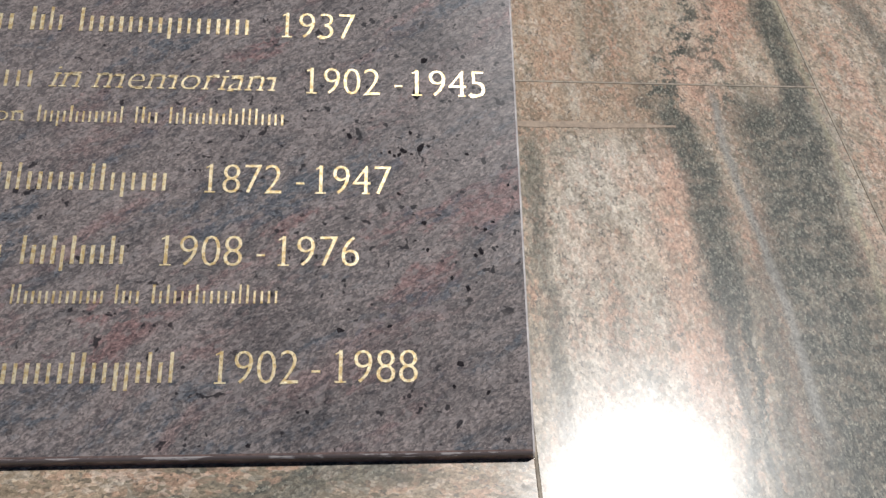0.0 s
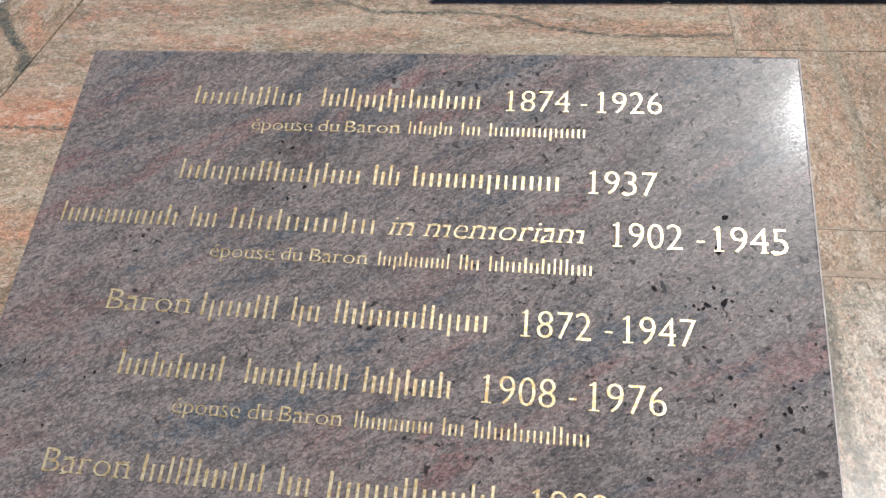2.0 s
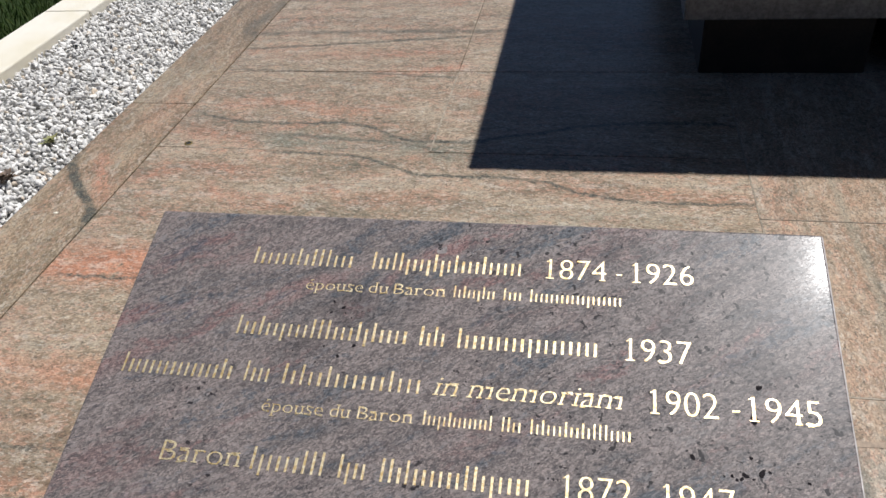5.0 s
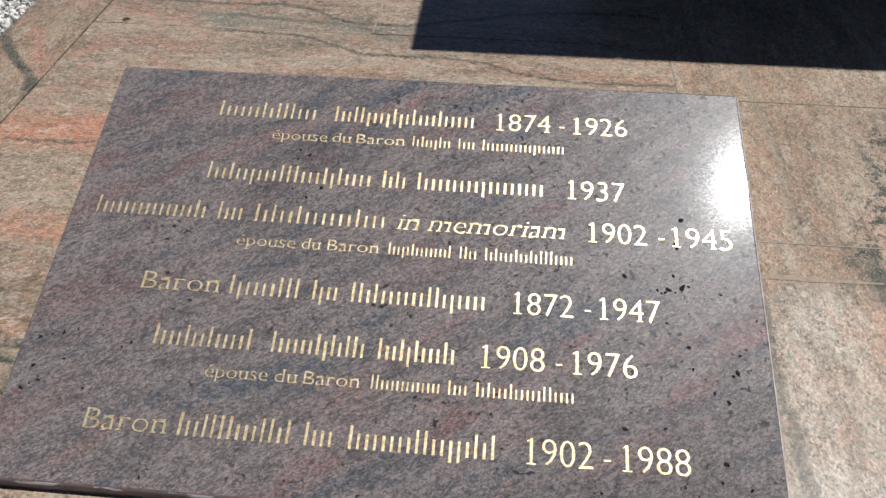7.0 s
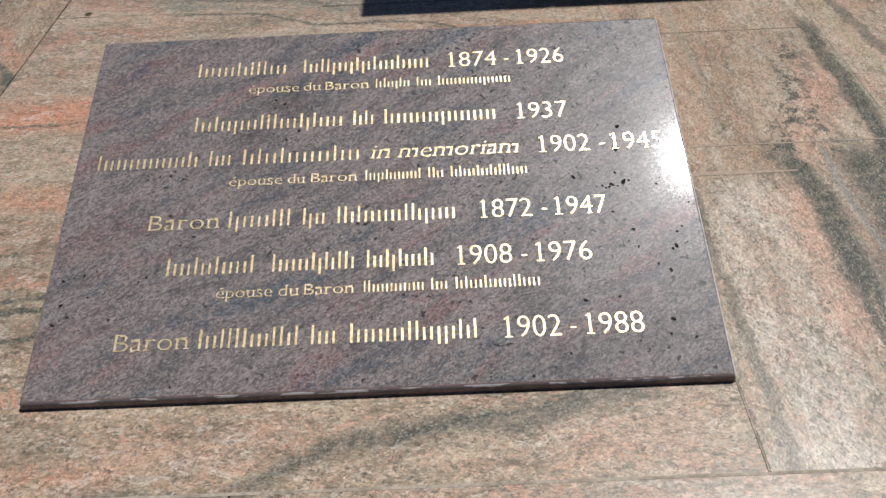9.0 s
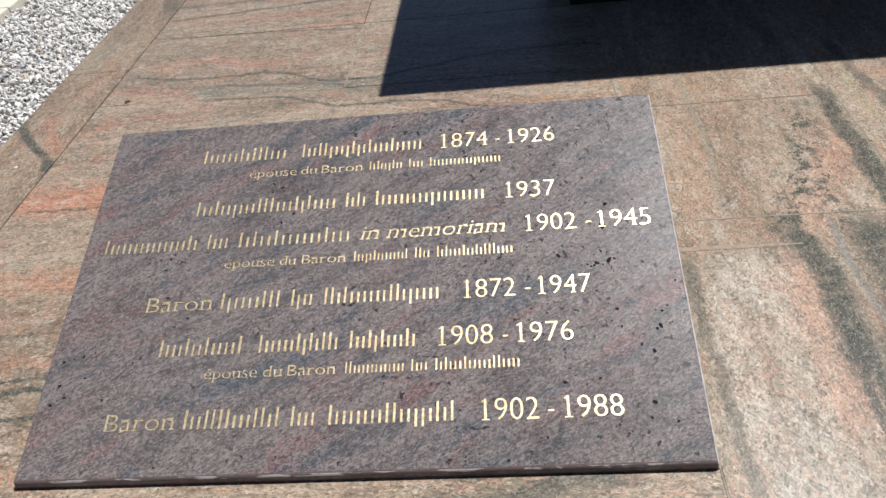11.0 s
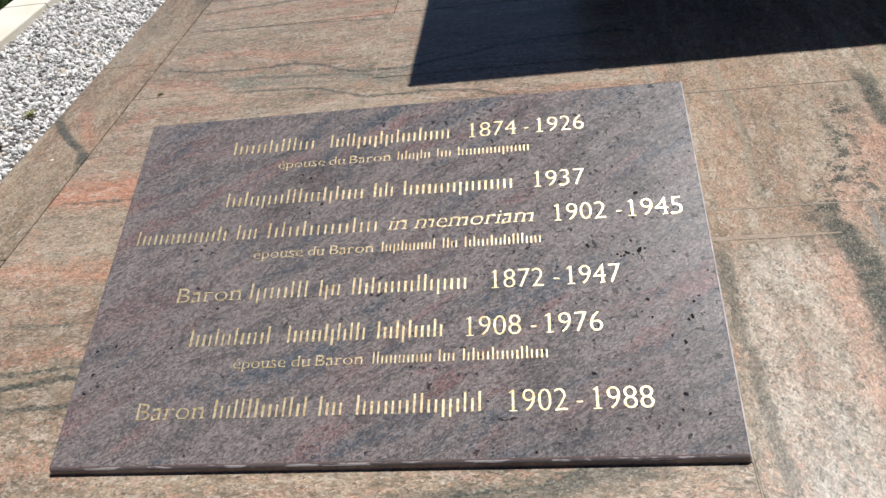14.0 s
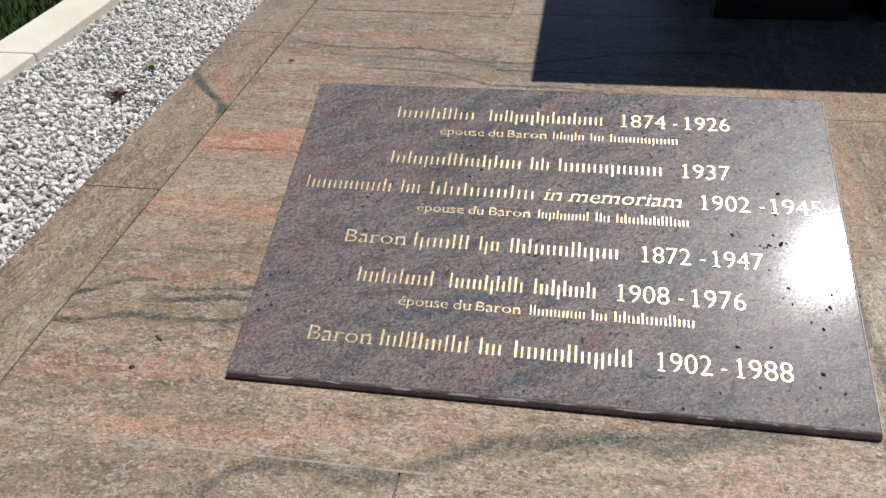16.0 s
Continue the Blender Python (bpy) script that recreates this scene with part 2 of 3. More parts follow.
ROSES_X = [
    ([(-0.66, 1.06), (-0.487, 0.993), (-0.392, 1.045), (-0.295, 1.02), (-0.12, 1.035)], 0.030, 0.6),
    ([(0.10, 1.075), (0.345, 1.062), (0.50, 1.055)], 0.03, 0.45),
    ([(-0.85, -0.035), (-0.70, -0.010), (-0.57, 0.0), (-0.45, 0.02)], 0.020, 0.8),
    ([(-0.80, 0.33), (-0.65, 0.345), (-0.5, 0.36)], 0.045, 0.5),
    ([(-0.79, 0.235), (-0.687, 0.251), (-0.54, 0.256)], 0.025, 0.9),
    ([(-0.70, -0.125), (-0.50, -0.12), (-0.35, -0.13)], 0.03, 0.55),
    ([(-0.80, 1.285), (-0.74, 1.28), (-0.66, 1.275)], 0.03, 0.6),
    ([(-0.85, 1.082), (-0.742, 1.12), (-0.613, 1.111)], 0.032, 0.65),
    ([(-0.776, 1.434), (-0.63, 1.464), (-0.446, 1.418), (-0.317, 1.432)], 0.028, 0.6),
    ([(-0.40, 1.636), (-0.258, 1.665), (-0.167, 1.683)], 0.022, 0.8),
    ([(-0.80, 1.76), (-0.5, 1.77), (-0.2, 1.79)], 0.03, 0.45),
]
ROSES_Y = [
    ([(0.0, 0.80), (0.15, 0.805), (0.30, 0.81)], 0.018, 0.5),
    ([(0.56, 0.79), (0.66, 0.875), (0.78, 0.90)], 0.035, 0.55),
    ([(0.1, 1.02), (0.4, 1.03), (0.6, 1.04)], 0.03, 0.5),
    ([(0.96, 0.53), (1.05, 0.54), (1.14, 0.55)], 0.03, 0.7),
]
ROSES_STRIP = [([(0.985, -0.893), (1.07, -0.94), (1.15, -0.99)], 0.032, 0.85), ([(1.30, -0.93), (1.42, -0.95), (1.55, -0.93)], 0.05, 0.35)]
VEINS_STRIP = [
    ([(0.588, -0.88), (0.681, -0.997), (0.76, -1.04)], 0.008, 0.45),
    ([(1.92, -0.89), (2.005, -0.918), (2.09, -0.901), (2.25, -0.89)], 0.035, 0.6),
    ([(0.880, -0.866), (0.937, -0.893), (1.032, -0.978), (1.138, -1.063)], 0.020, 1.2),
]
UMBER = (0.175, 0.138, 0.100)
SALMON, TAN, CREAM, BRICK, OLIVE = (0.41, 0.262, 0.198), (0.300, 0.205, 0.142), (0.45, 0.400, 0.345), (0.385, 0.190, 0.122), (0.178, 0.176, 0.138)
PATCHES_X = [
    ([(-0.36, -0.09), (-0.21, -0.09), (-0.12, -0.065)], 0.045, SALMON, 0.6),
    ([(-0.93, 0.27), (-0.75, 0.29), (-0.5, 0.33)], 0.085, UMBER, 0.8),
    ([(-0.93, 0.13), (-0.75, 0.12), (-0.5, 0.15)], 0.060, UMBER, 0.75),
    ([(-0.95, -0.25), (-0.60, -0.24), (-0.2, -0.24)], 0.11, UMBER, 0.75),
    ([(-0.95, -0.07), (-0.70, -0.065), (-0.45, -0.07)], 0.05, UMBER, 0.5),
    ([(-0.93, 0.46), (-0.75, 0.47), (-0.5, 0.48)], 0.050, BRICK, 0.6),
    ([(0.25, -0.10), (0.34, -0.095), (0.42, -0.09)], 0.035, SALMON, 0.45),
    ([(-0.60, 1.27), (-0.40, 1.255), (-0.289, 1.25), (-0.12, 1.215)], 0.052, OLIVE, 0.9),
    ([(-0.93, 0.755), (-0.80, 0.765), (-0.68, 0.765), (-0.56, 0.76)], 0.080, BRICK, 1.5),
]
PATCHES_Y = [
    ([(0.47, 0.62), (0.75, 0.66), (0.98, 0.70), (1.20, 0.72)], 0.17, TAN, 0.75),
    ([(0.06, 0.708), (0.25, 0.716), (0.40, 0.722)], 0.045, SALMON, 0.85),
    ([(0.50, 0.80), (0.60, 0.80), (0.72, 0.87), (0.86, 0.905)], 0.055, SALMON, 0.6),
    ([(-0.30, 0.600), (0.05, 0.603), (0.2, 0.607), (0.41, 0.630)], 0.085, CREAM, 0.75),
]
BLOTS_Y = [
    ([(0.46, 0.73), (0.56, 0.755), (0.66, 0.80), (0.78, 0.845), (0.95, 0.88)], 0.050, 1.0),
    ([(0.50, 0.83), (0.60, 0.84), (0.70, 0.86)], 0.045, 0.9),
    ([(-0.3, 0.90), (0.0, 0.93), (0.2, 0.95)], 0.07, 0.8),
]
SEAMS_Y = [
    ([(0.03, 0.812), (0.22, 0.816), (0.382, 0.809), (0.51, 0.816)], 0.008, (0.215, 0.205, 0.185), 0.85),
    ([(0.13, 0.930), (0.334, 0.957), (0.54, 0.968), (0.60, 0.972), (0.93, 0.985), (1.13, 0.992)], 0.007, (0.33, 0.30, 0.20), 0.35),
    ([(0.58, 0.637), (0.70, 0.650), (0.787, 0.659), (0.989, 0.659), (1.20, 0.66)], 0.012, (0.25, 0.228, 0.178), 0.55),
    ([(0.56, 0.648), (0.70, 0.663), (0.80, 0.668), (0.95, 0.671)], 0.004, (0.12, 0.11, 0.09), 0.35),
    ([(0.80, 1.05), (0.93, 1.03), (1.15, 1.04)], 0.014, (0.33, 0.30, 0.20), 0.5),
]
stone_x = granite("granite_flow_across", "x", VEINS_X, firm=0.36, stray=1.35, roses=ROSES_X, tint=(0.97, 0.94, 0.90), patches=PATCHES_X)
stone_y = granite("granite_flow_along", "y", VEINS_Y, 0.37, 0.8, ROSES_Y, (1.10, 1.10, 1.10), PATCHES_Y, SEAMS_Y, BLOTS_Y, 1.6, 0.62)
stone_strip = granite("granite_border", "y", VEINS_STRIP, 1.9, 0.55, ROSES_STRIP, (0.86, 0.80, 0.72))


def plaque_granite():
    """Polished purple-grey granite with slanting bluish and dusty red streaks and black flecks."""
    k = Kit("purple_granite")
    p = k.coord
    bend = k.vec("MULTIPLY", k.noise(p, 4.0, 3.0, 0.6, colour=True), (0.11, 0.11, 0.0))
    q = k.mapped(k.mapped(k.vec("ADD", p, bend), turn=(0, 0, -30)), scale=(0.24, 1.0, 1.0))
    fine = k.mapped(k.mapped(p, turn=(0, 0, -30)), scale=(0.66, 1.0, 1.0))
    big, small, tiny = crystals(k, fine, 210.0), crystals(k, fine, 460.0), crystals(k, fine, 850.0)
    ragged = k.math("MULTIPLY", k.math("SUBTRACT", big[0], 0.5), 0.13)
    band = k.math("ADD", k.noise(q, 30.0, 6.0, 0.68), ragged)
    col = k.ramp(band, [(0.26, (0.083, 0.082, 0.086)), (0.42, (0.131, 0.114, 0.110)), (0.55, (0.180, 0.152, 0.144)), (0.70, (0.160, 0.146, 0.143))])
    rose = k.math("MULTIPLY", k.step(k.math("ADD", k.noise(q, 21.0, 5.0), ragged), 0.50, 0.64), k.step(k.noise(q, 7.0, 3.0), 0.38, 0.60))
    col = k.mix(k.math("MULTIPLY", rose, 0.62), col, (0.195, 0.102, 0.097))
    blue = k.step(k.math("ADD", k.noise(k.vec("ADD", q, (3.1, 1.7, 0.4)), 15.0, 6.0, 0.68), ragged), 0.53, 0.66)
    col = k.mix(k.math("MULTIPLY", blue, 0.8), col, (0.072, 0.084, 0.098))
    cloud = k.step(k.noise(p, 6.5, 3.0), 0.62, 0.76)
    for cx, cy, r in ((-0.150, -0.160, 0.075), (-0.215, -0.225, 0.06), (0.235, -0.560, 0.07), (0.30, -0.16, 0.06), (0.37, -0.60, 0.09), (0.28, -0.645, 0.07), (0.40, -0.22, 0.05)):
        d = k.t.nodes.new("ShaderNodeVectorMath")
        d.operation = "DISTANCE"
        k.put(d.inputs[0], p)
        d.inputs[1].default_value = (cx, cy, 0.0)
        near = k.step(k.math("ADD", d.outputs["Value"], k.math("MULTIPLY", k.math("SUBTRACT", k.noise(p, 26.0, 4.0, 0.65), 0.5), 0.12)), 0.0, r, 1.0, 0.0)
        cloud = k.math("MAXIMUM", cloud, near)
    col = k.mix(k.math("MULTIPLY", cloud, 0.45), col, (0.05, 0.045, 0.047))
    col = k.mix(1.0, col, k.ramp(small[0], [(0.0, (0.64, 0.64, 0.66)), (0.5, (1.0, 1.0, 1.0)), (1.0, (1.42, 1.40, 1.38))]), "MULTIPLY")
    col = k.mix(1.0, col, k.ramp(tiny[0], [(0.0, (0.70, 0.70, 0.71)), (0.5, (1.0, 1.0, 1.0)), (1.0, (1.42, 1.40, 1.38))]), "MULTIPLY")
    col = k.mix(k.step(big[1], 0.86, 0.92, 0.0, 0.3), col, (0.30, 0.26, 0.25))
    needle = k.math("MULTIPLY", k.step(k.noise(k.mapped(fine, scale=(0.45, 1.0, 1.0)), 150.0, 2.0, 0.6, warp=0.3), 0.60, 0.66), k.step(k.noise(p, 17.0, 3.0), 0.36, 0.56))
    col = k.mix(k.math("MULTIPLY", needle, 0.6), col, (0.045, 0.044, 0.050))
    shine = k.step(k.noise(k.vec("ADD", k.mapped(fine, scale=(0.45, 1.0, 1.0)), (7.3, 2.1, 0.0)), 150.0, 2.0, 0.6), 0.61, 0.68)
    col = k.mix(k.math("MULTIPLY", shine, 0.4), col, (0.27, 0.235, 0.225))
    fleck = k.math("MULTIPLY", k.step(k.noise(p, 70.0, 2.0, 0.6, warp=0.25), 0.63, 0.66), k.step(k.math("ADD", k.noise(p, 8.0, 2.0), k.math("MULTIPLY", k.xyz(p)[0], 0.22)), 0.46, 0.58))
    col = k.mix(k.math("MULTIPLY", fleck, 0.9), col, (0.016, 0.014, 0.016))
    rough = k.math("ADD", k.math("MULTIPLY_ADD", k.noise(p, 6.0, 4.0), 0.04, 0.030), k.math("MULTIPLY", small[2], 0.03))
    k.bump(k.math("ADD", k.noise(p, 45.0, 2.0), k.math("MULTIPLY", small[0], 0.3)), 0.05, 0.0008)
    k.polish(0.8, rough)
    return k.done(col, 0.38, 0.0, 0.13)


def plain(name, a, b, scale, rough, metal=0.0, bump=0.2, dist=0.003, fine=120.0, spec=0.5):
    k = Kit(name)
    n = k.noise(k.coord, scale, 5.0, 0.6)
    f = k.noise(k.coord, fine, 2.0, 0.6)
    col = k.mix(k.step(n, 0.35, 0.65), a, b)
    col = k.mix(1.0, col, k.ramp(f, [(0.3, (0.72, 0.72, 0.72)), (0.7, (1.2, 1.2, 1.2))]), "MULTIPLY")
    k.bump(k.math("ADD", n, k.math("MULTIPLY", f, 0.5)), bump, dist)
    return k.done(col, rough, metal, spec)


def worn_sheen_edge():
    """The rubbed arris of the plaque: purple stone, pale stretches for scuffs and painted-in sky sheen."""
    k = Kit("worn_sheen_arris")
    n = k.noise(k.mapped(k.coord, scale=(1.0, 6.0, 6.0)), 16.0, 5.0, 0.65)
    col = k.mix(k.step(n, 0.51, 0.55), (0.14, 0.110, 0.105), (0.50, 0.45, 0.43))
    return k.done(col, 0.45)


def gold_leaf():
    """Gilding laid by hand into the cut letters: bright leaf, mottled with browner and dark brown specks."""
    k = Kit("gold_leaf")
    n, f = k.noise(k.coord, 160.0, 4.0, 0.65), k.noise(k.coord, 900.0, 2.0, 0.6)
    col = k.mix(k.step(n, 0.36, 0.62), (0.66, 0.46, 0.20), (0.93, 0.79, 0.53))
    col = k.mix(k.step(k.noise(k.coord, 420.0, 3.0, 0.6), 0.58, 0.68, 0.0, 0.65), col, (0.20, 0.12, 0.06))
    k.bump(k.math("ADD", n, k.math("MULTIPLY", f, 0.5)), 0.6, 0.0006)
    return k.done(col, 0.40, 0.62, 0.5)


purple, worn_sheen = plaque_granite(), worn_sheen_edge()
gold = gold_leaf()
grout = plain("grout", (0.33, 0.28, 0.22), (0.20, 0.17, 0.13), 14.0, 0.9)
line_mat = plain("sandy_grout", (0.34, 0.29, 0.23), (0.24, 0.20, 0.155), 22.0, 0.9)
smear_mat = plain("dried_mortar_film", (0.315, 0.240, 0.178), (0.28, 0.21, 0.155), 30.0, 0.75)
kerb_mat = plain("cream_limestone", (0.70, 0.655, 0.575), (0.64, 0.58, 0.46), 5.0, 0.85, 0.0, 0.2, 0.002, 420.0)
bed_mat = plain("gravel_bed", (0.40, 0.39, 0.37), (0.28, 0.27, 0.25), 25.0, 0.95)
lawn_mat = plain("lawn_soil", (0.024, 0.040, 0.013), (0.036, 0.052, 0.018), 3.0, 0.95, spec=0.1)
stele_mat = plain("grey_granite", (0.16, 0.15, 0.14), (0.11, 0.105, 0.10), 18.0, 0.25)
base_mat = plain("dark_brown_granite", (0.024, 0.017, 0.013), (0.015, 0.012, 0.010), 18.0, 0.3, spec=0.25)
fleck_mat = plain("black_mineral", (0.014, 0.012, 0.014), (0.03, 0.026, 0.028), 300.0, 0.95, 0.0, 0.0, 0.001, 120.0, 0.05)
edge_mat = plain("plaque_edge", (0.19, 0.130, 0.115), (0.12, 0.088, 0.080), 40.0, 0.22)
# pale colour paints in the bright line of light along the right arris
arris_mat = plain("pale_lit_arris", (0.60, 0.56, 0.54), (0.42, 0.38, 0.37), 30.0, 0.3)
scar_mat = plain("bare_stone", (0.26, 0.23, 0.22), (0.15, 0.13, 0.13), 160.0, 0.7)
brass = plain("tarnished_brass", (0.45, 0.33, 0.14), (0.25, 0.19, 0.09), 200.0, 0.5, 1.0)
bark = plain("dry_bark", (0.05, 0.035, 0.022), (0.10, 0.07, 0.045), 150.0, 0.9)
hole_mat = plain("drill_hole", (0.02, 0.018, 0.015), (0.03, 0.026, 0.02), 90.0, 0.9)
weed_mat = plain("weed_leaf", (0.22, 0.24, 0.10), (0.32, 0.30, 0.13), 60.0, 0.7)
dry_mat = plain("withered_leaf", (0.26, 0.18, 0.12), (0.14, 0.10, 0.08), 60.0, 0.8)


def pebble_stuff():
    k = Kit("marble_chips")
    col = k.ramp(k.island(), [(0.0, (0.36, 0.35, 0.34)), (0.15, (0.60, 0.58, 0.56)), (0.45, (0.71, 0.685, 0.655)), (0.92, (0.82, 0.80, 0.765)), (1.0, (0.62, 0.50, 0.38))])
    n = k.noise(k.coord, 160.0, 3.0)
    col = k.mix(1.0, col, k.ramp(n, [(0.3, (0.7, 0.7, 0.71)), (0.7, (1.12, 1.11, 1.1))]), "MULTIPLY")
    k.bump(n, 0.3, 0.002)
    return k.done(col, 0.6)


def blade_stuff():
    k = Kit("grass_blades")
    col = k.ramp(k.island(), [(0.0, (0.022, 0.045, 0.010)), (0.6, (0.040, 0.072, 0.016)), (1.0, (0.075, 0.090, 0.028))])
    return k.done(col, 0.8, 0.0, 0.08)


pebble_mat, blade_mat = pebble_stuff(), blade_stuff()


# ---- building kit ----
def finish(ob, bm, material, smooth=False):
    bm.normal_update()
    for f in bm.faces:
        f.smooth = smooth
    bm.to_mesh(ob.data)
    bm.free()
    ob.data.materials.append(material)
    return ob


def thing(name, bm, material, label, category, kind="", group="", smooth=False):
    ob = new(name, bpy.data.meshes.new(name))
    return tagged(finish(ob, bm, material, smooth), label, category, group, kind)


def part(name, bm, material, parent, label="", smooth=False):
    ob = new(name, bpy.data.meshes.new(name))
    ob.parent = parent
    return tagged(finish(ob, bm, material, smooth), label)


def box(x0, x1, y0, y1, z0, z1, bevel=0.0, segments=1):
    bm = bmesh.new()
    bmesh.ops.create_cube(bm, size=1.0)
    for v in bm.verts:
        v.co = Vector(((x0 + x1) / 2 + v.co.x * (x1 - x0), (y0 + y1) / 2 + v.co.y * (y1 - y0), (z0 + z1) / 2 + v.co.z * (z1 - z0)))
    if bevel:
        bmesh.ops.bevel(bm, geom=bm.edges[:], offset=bevel, segments=segments, affect="EDGES", profile=0.5)
    return bm


# ---- ground, gravel bed, kerb, lawn ----
SLAB_W, SLAB_E, SLAB_S, SLAB_N = -1.066, 1.76, -1.35, 3.45
GRAVEL_Z, KERB_W, KERB_E, KERB_TOP = -0.178, -2.113, -1.903, -0.150
thing("ground", box(-300, 300, -300, 300, -0.40, -0.262), lawn_mat, "dark green lawn ground beyond the stone kerb", "ground", "structure")
thing("gravel_bed", box(KERB_E, SLAB_W + 0.03, -2.2, 5.2, -0.26, -0.197), bed_mat, "grey grit bed under the white marble chips", "ground", "structure")


def pebbles():
    """White and grey marble chips lying two deep between the slab and the kerb."""
    rng = np.random.default_rng(7)
    ball = bmesh.new()
    bmesh.ops.create_icosphere(ball, subdivisions=2, radius=1.0)
    base = np.array([v.co for v in ball.verts])
    tri = np.array([[v.index for v in f.verts] for f in ball.faces])
    ball.free()
    gap = 0.0155
    xs, ys = np.arange(KERB_E + 0.006, SLAB_W + 0.02, gap), np.arange(-0.25, 3.75, gap)
    gx, gy = (a.ravel() for a in np.meshgrid(xs, ys))
    n = len(gx)
    gx, gy = gx + rng.uniform(-0.009, 0.009, n), gy + rng.uniform(-0.009, 0.009, n)
    gx = np.maximum(gx, KERB_E + 0.009)
    radii = rng.uniform(0.0066, 0.0125, (n, 1)) * rng.uniform(0.6, 1.3, (n, 3)) * np.array([1.35, 0.95, 0.75])
    gz = GRAVEL_Z - 0.010 + rng.uniform(-0.006, 0.008, n) + 0.004 * np.sin(gx * 9 + gy * 5)
    axis = rng.normal(size=(n, 4))
    axis /= np.linalg.norm(axis, axis=1, keepdims=True)
    w, x, y, z = axis.T
    rot = np.stack([1 - 2 * (y * y + z * z), 2 * (x * y - z * w), 2 * (x * z + y * w), 2 * (x * y + z * w), 1 - 2 * (x * x + z * z), 2 * (y * z - x * w), 2 * (x * z - y * w), 2 * (y * z + x * w), 1 - 2 * (x * x + y * y)], 1).reshape(n, 3, 3)
    # rough cuts flatten every ball into a chip
    pts = np.repeat(base[None], n, 0)
    for _ in range(6):
        cut = rng.normal(size=(n, 1, 3))
        cut /= np.linalg.norm(cut, axis=2, keepdims=True)
        over = np.maximum((pts * cut).sum(2, keepdims=True) - rng.uniform(0.32, 0.75, (n, 1, 1)), 0)
        pts = pts - cut * over
    pts = np.einsum("nij,nvj->nvi", rot, pts * radii[:, None, :]) + np.stack([gx, gy, gz], 1)[:, None]
    faces = (tri[None] + (np.arange(n) * len(base))[:, None, None]).reshape(-1, 3)
    me = bpy.data.meshes.new("gravel")
    me.vertices.add(n * len(base))
    me.vertices.foreach_set("co", pts.astype(np.float32).ravel())
    me.loops.add(faces.size)
    me.loops.foreach_set("vertex_index", faces.astype(np.int32).ravel())
    me.polygons.add(len(faces))
    me.polygons.foreach_set("loop_start", np.arange(0, faces.size, 3, dtype=np.int32))
    me.update(calc_edges=True)
    me.materials.append(pebble_mat)
    return tagged(new("gravel", me), "white and grey marble chips between slab and kerb", "gravel", "", "stuff")


pebbles()


def kerb():
    """Pale limestone kerb of separate stones with rounded arrises."""
    root = tagged(new("kerb", None), "cream limestone kerb beside the gravel bed", "kerb", "", "structure")
    y = -2.428
    while y < 5.0:
        part("kerb_stone", box(KERB_W, KERB_E, y + 0.002, y + 0.998, -0.36, KERB_TOP, 0.006, 2), kerb_mat, root)
        y += 1.0
    return root


kerb()


def lawn():
    rng = np.random.default_rng(3)
    bm = bmesh.new()
    for _ in range(7000):
        x, y = KERB_W - 0.02 - abs(rng.normal(0, 0.35)), rng.uniform(0.9, 4.6)
        a, h, lean = rng.uniform(0, 6.28), rng.uniform(0.025, 0.06), rng.uniform(0.005, 0.03)
        dx, dy, w = math.cos(a), math.sin(a), rng.uniform(0.0012, 0.0025)
        vs = [bm.verts.new(c) for c in ((x - dy * w, y + dx * w, -0.262), (x + dy * w, y - dx * w, -0.262), (x + dx * lean * 0.4 + dy * w * 0.8, y + dy * lean * 0.4 - dx * w * 0.8, -0.262 + h * 0.6), (x + dx * lean, y + dy * lean, -0.262 + h))]
        bm.faces.new((vs[0], vs[1], vs[2]))
        bm.faces.new((vs[0], vs[2], vs[3]))
    return thing("lawn_grass", bm, blade_mat, "short green lawn grass beyond the kerb", "grass", "stuff")


lawn()

# ---- the granite tomb slab: core, grout and separate stones ----
tomb = tagged(new("tomb_slab", None), "polished pink and green granite tomb slab above gravel", "tomb", "", "structure")
part("core", box(SLAB_W + 0.012, SLAB_E - 0.012, SLAB_S + 0.012, SLAB_N - 0.012, -0.36, -0.031), grout, tomb, "mortar core under the stones")
part("grout_bed", box(SLAB_W + 0.004, SLAB_E - 0.004, SLAB_S + 0.004, SLAB_N - 0.004, -0.031, -0.006), grout, tomb, "sandy grout in the joints")
J = {stone_x: 0.0013, stone_y: 0.0013, stone_strip: 0.0030}
STRIP_Y = [SLAB_S, -0.397, 0.527, 1.450, 2.374, SLAB_N]
WEST, EAST, MID, FAR_E = -0.874, 0.502, -0.188, 0.982
STONES = [(SLAB_W, WEST, a, b, stone_strip) for a, b in zip(STRIP_Y, STRIP_Y[1:])]
STONES += [(WEST, MID + 0.007, SLAB_S, -0.151, stone_x), (MID + 0.007, FAR_E, SLAB_S, -0.151, stone_x), (WEST, EAST, -0.151, 1.219, stone_x)]
for a, b in ((1.219, 1.655), (1.655, 2.55), (2.55, SLAB_N)):
    STONES += [(WEST, MID, a, b, stone_x), (MID, EAST, a, b, stone_x)]
for a, b in ((-0.151, 0.545), (0.545, 0.994), (0.994, 2.30), (2.30, SLAB_N)):
    STONES.append((EAST, FAR_E, a, b, stone_y))
for a, b in ((SLAB_S, -0.20), (-0.20, 0.781), (0.781, 1.77), (1.79, SLAB_N)):
    STONES.append((FAR_E, SLAB_E, a, b, stone_y))

